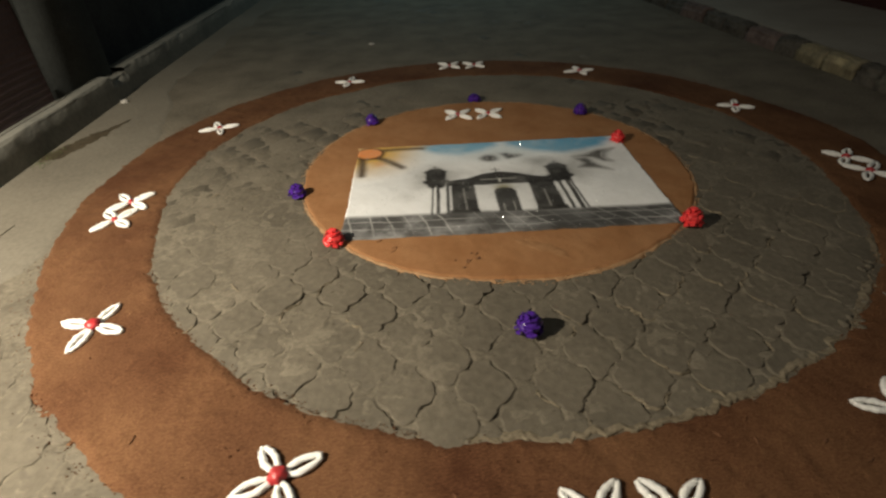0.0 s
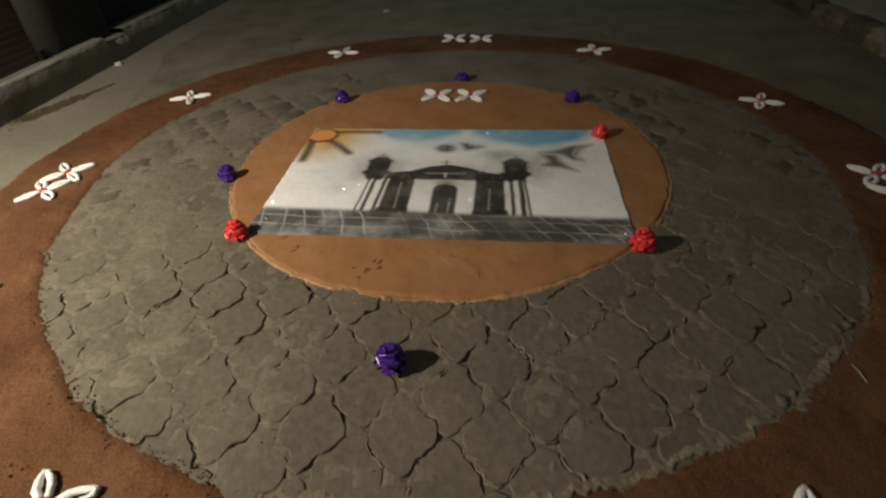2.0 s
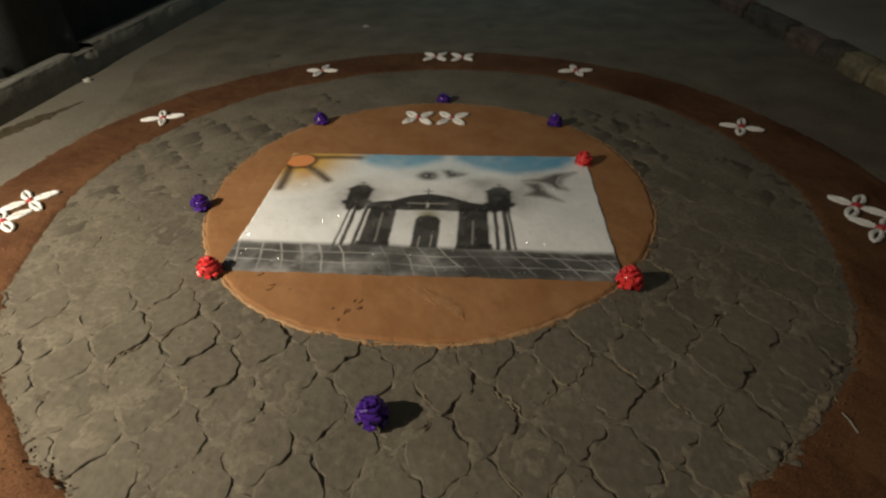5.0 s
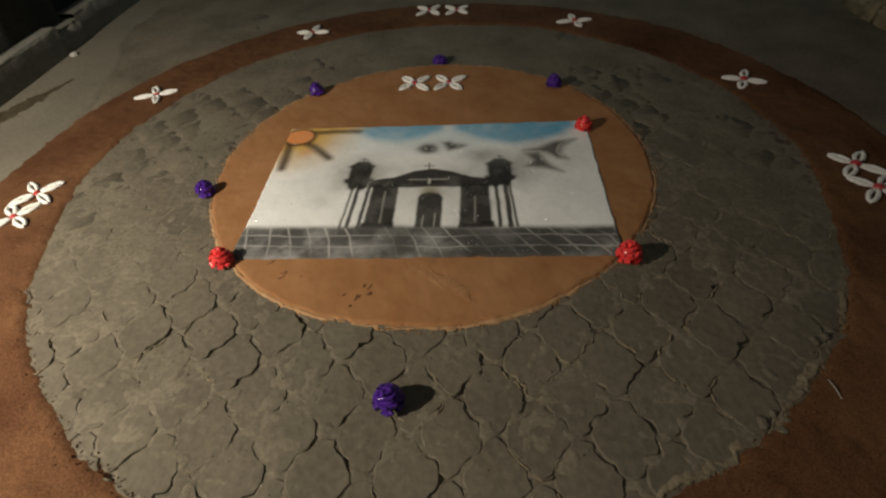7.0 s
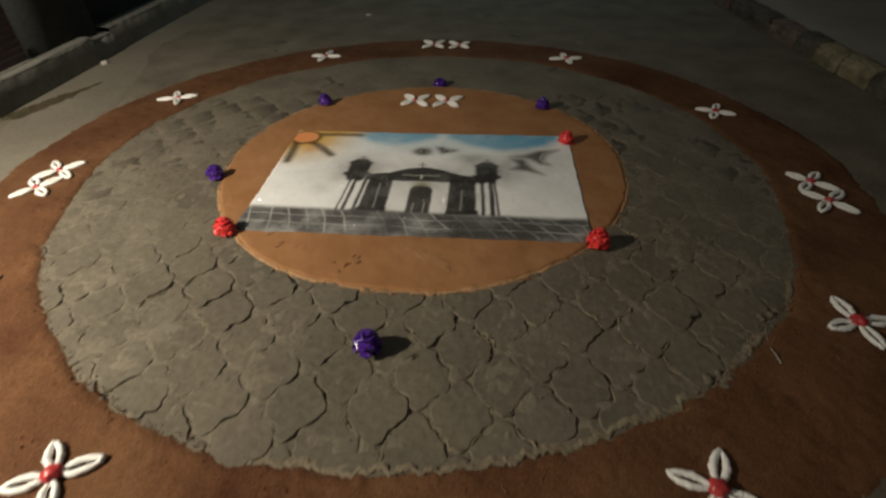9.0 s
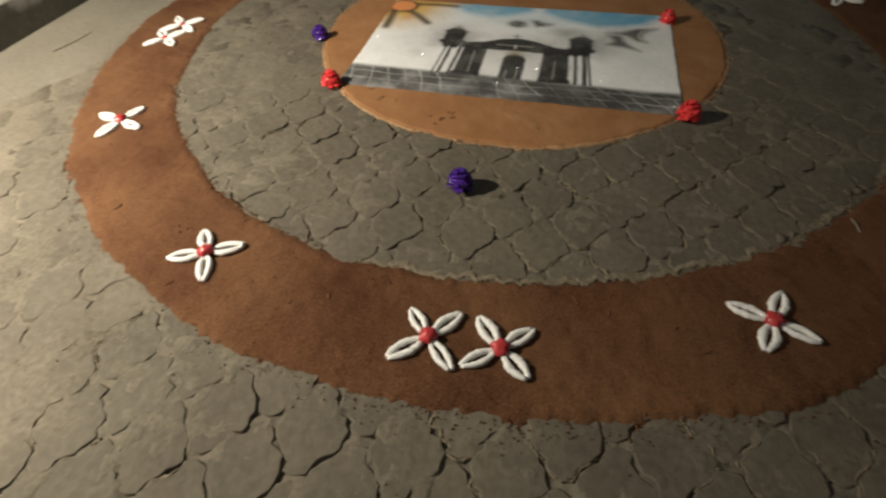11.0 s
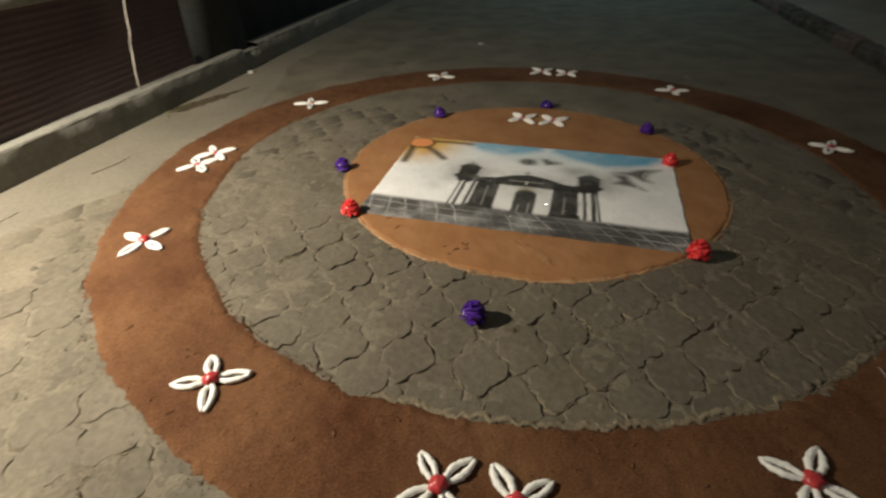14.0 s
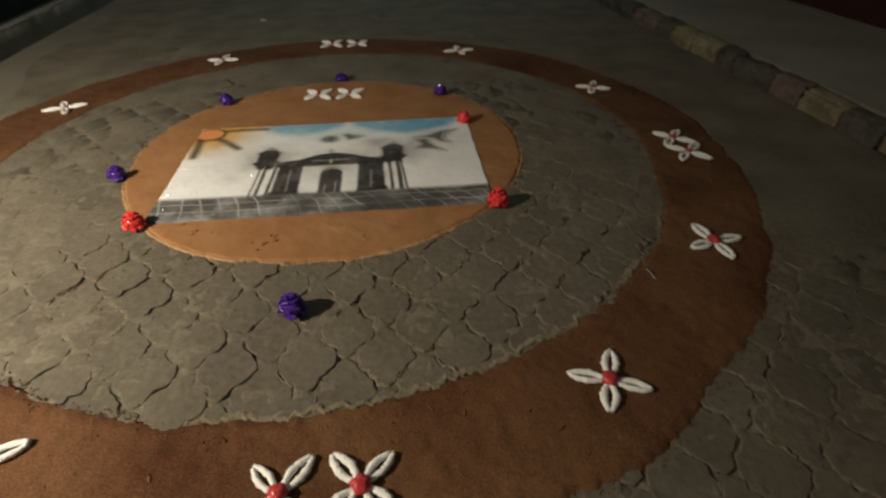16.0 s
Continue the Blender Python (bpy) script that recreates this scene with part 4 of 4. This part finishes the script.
def paver_outline(seed):
    rng = random.Random(seed)
    w, h, f = PITCH_X - FLAT, 2 * PITCH_Y, FLAT
    corners = [(w / 2, 0), (f / 2, h / 2), (-f / 2, h / 2), (-w / 2, 0), (-f / 2, -h / 2), (f / 2, -h / 2)]
    out = []
    for k, (p, q) in enumerate(zip(corners, corners[1:] + corners[:1])):
        dx, dy = q[0] - p[0], q[1] - p[1]
        ln = math.hypot(dx, dy)
        long_side = ln > 0.1
        for t in ((0.08, 0.22, 0.36, 0.5, 0.64, 0.78, 0.92) if long_side else (0.5,)):
            bend = (0.013 if dx * dy < 0 else -0.013) * math.sin(2 * math.pi * t) if long_side else 0.0
            bend += rng.gauss(0, 0.0055) - (rng.uniform(0.004, 0.010) if rng.random() < 0.06 else 0)
            out.append((p[0] + dx * t + dy / ln * bend, p[1] + dy * t - dx / ln * bend))
    return out


def paver_arrays(seed):
    line = np.array(paver_outline(seed))
    r = np.hypot(line[:, 0], line[:, 1])[:, None]
    way = line / r
    n = len(line)
    loops = [(0.0038, -0.022), (0.0052, -0.0042), (0.0098, -0.0008)]
    verts = np.concatenate([np.column_stack([line - way * inset, np.full(n, z)]) for inset, z in loops])
    faces = []
    for k in range(len(loops) - 1):
        for a in range(n):
            b = (a + 1) % n
            faces.append((k * n + a, k * n + b, (k + 1) * n + b, (k + 1) * n + a))
    faces.append(tuple(range(2 * n, 3 * n)))
    return verts, faces


KINDS = [paver_arrays(1000 + k) for k in range(16)]
PAVER_MESHES = []
for verts, faces in KINDS:
    me = bpy.data.meshes.new("paver")
    me.from_pydata(verts.tolist(), [], faces)
    me.materials.append(M_PAVER)
    me.polygons.foreach_set("use_smooth", [True] * (len(faces) - 1) + [False])
    PAVER_MESHES.append(me)
rng = random.Random(31)
places = []
for j in range(-28, 76):
    for i in range(-14, 15):
        x, y = -0.128 + PITCH_X * (i + 0.5 * (j % 2)), -0.89 + PITCH_Y * j
        if not (KERB_L - 0.02 < x < right_edge(y) + 0.05) or y > ROAD_N - 0.2 or y < ROAD_S + 0.2:
            continue
        r = math.hypot(x - CENTRE[0], y - CENTRE[1])
        if r < R_DISC - 0.22 or R_IN + 0.22 < r < R_OUT - 0.22:
            continue
        calm = 0.3 if y > 1.6 or (y > 0 and (x < -1.2 or x > 0.9)) or (x > 2.0 and y > -1.0) else 1.0
        places.append((math.hypot(x - 0.1, y + 1.0), x, y, rng.randrange(16), calm * rng.gauss(0, 0.0014), calm * rng.gauss(0, 0.6), calm * rng.gauss(0, 0.6), rng.gauss(0, 1.2)))
places.sort()
joined_v, joined_f, count = [], [], 0
for k, (_, x, y, kind, z, rx, ry, rz) in enumerate(places):
    m = pose(x, y, z, rx, ry, rz)
    if k < 300:
        ob = new("paver", PAVER_MESHES[kind])
        ob.parent = road
        ob.matrix_basis = m
    else:
        v, f = KINDS[kind]
        turn = np.array(m.to_3x3())
        joined_v.append(v @ turn.T + np.array(m.translation))
        joined_f += [tuple(i + count for i in q) for q in f]
        count += len(v)
rest = mesh_object("far_pavers", np.concatenate(joined_v).tolist(), joined_f, M_PAVER, road, "further concrete pavers of the street")
rest["kind"] = "stuff"
# Broken mortar and chips along the open joints.
rng = random.Random(88)
spots = []
for k, (_, x, y, kind, *_r) in enumerate(places[:420]):
    line = KINDS[kind][0][: len(KINDS[kind][0]) // 3]
    for q in range(3):
        c = line[rng.randrange(len(line))]
        stretch = 1.0 + rng.gauss(0, 0.035)
        spots.append((x + c[0] * stretch, y + c[1] * stretch))
chips = crumbs("joint_chips", spots, M_PAVER, 0.0015, 0.0045, 89, -0.0015)
tagged(chips, "chips of broken mortar along the paver joints", "mortar chips", kind="stuff")
# Larger fragments lodged in the open joints.
rng = random.Random(97)
spots = []
for k, (_, x, y, kind, *_r) in enumerate(places[:330]):
    if rng.random() < 0.75:
        line = KINDS[kind][0][: len(KINDS[kind][0]) // 3]
        c = line[rng.randrange(len(line))]
        for q in range(rng.choice((1, 1, 2, 3))):
            spots.append((x + c[0] * 1.01 + rng.gauss(0, 0.008), y + c[1] * 1.01 + rng.gauss(0, 0.008)))
bits = crumbs("joint_fragments", spots, M_PAVER, 0.005, 0.011, 98, -0.0035)
tagged(bits, "broken paver fragments lodged in the joints", "paver fragments", kind="stuff")
# Thin ragged seams of mortar that stand proud along some joints.
rng = random.Random(103)
verts, faces = [], []
for _, x, y, kind, *_r in places[:330]:
    if rng.random() > (0.75 if x > 0.1 else 0.35):
        continue
    line = KINDS[kind][0][: len(KINDS[kind][0]) // 3]
    first, count = rng.choice((1, 8, 9, 16, 17)), rng.choice((5, 6, 8, 11))
    pts = np.array([line[(first + k) % len(line)][:2] for k in range(count)]) * 1.022
    t = np.linspace(0, count - 1, count * 5)
    px, py = (np.interp(t, np.arange(count), pts[:, c]) for c in (0, 1))
    dx, dy = np.gradient(px), np.gradient(py)
    ln = np.hypot(dx, dy) + 1e-9
    px, py = x + px, y + py
    high = np.clip(0.0012 + 0.016 * fbm(px, py, 0.035, 141, 3), -0.005, 0.0048) * np.sin(np.linspace(0, math.pi, len(t))) ** 0.4 - 0.001
    wide = 0.003 + 0.0045 * vnoise(px * 60, py * 60, 7)
    jit = 0.008 * fbm(px, py, 0.025, 143, 2)
    n0 = len(verts)
    for k in range(len(t)):
        ax, ay = -dy[k] / ln[k], dx[k] / ln[k]
        for off, z in ((-wide[k], -0.006), (-0.35 * wide[k], high[k]), (0.35 * wide[k], high[k]), (wide[k], -0.006)):
            verts.append((px[k] + ax * (off + jit[k]), py[k] + ay * (off + jit[k]), z))
    for k in range(len(t) - 1):
        for c in range(3):
            faces.append((n0 + 4 * k + c, n0 + 4 * k + c + 1, n0 + 4 * k + c + 5, n0 + 4 * k + c + 4))
seams = mesh_object("mortar_seams", verts, faces, M_LIP, road, "pale ragged seams of mortar", smooth=False)
seams["kind"] = "stuff"
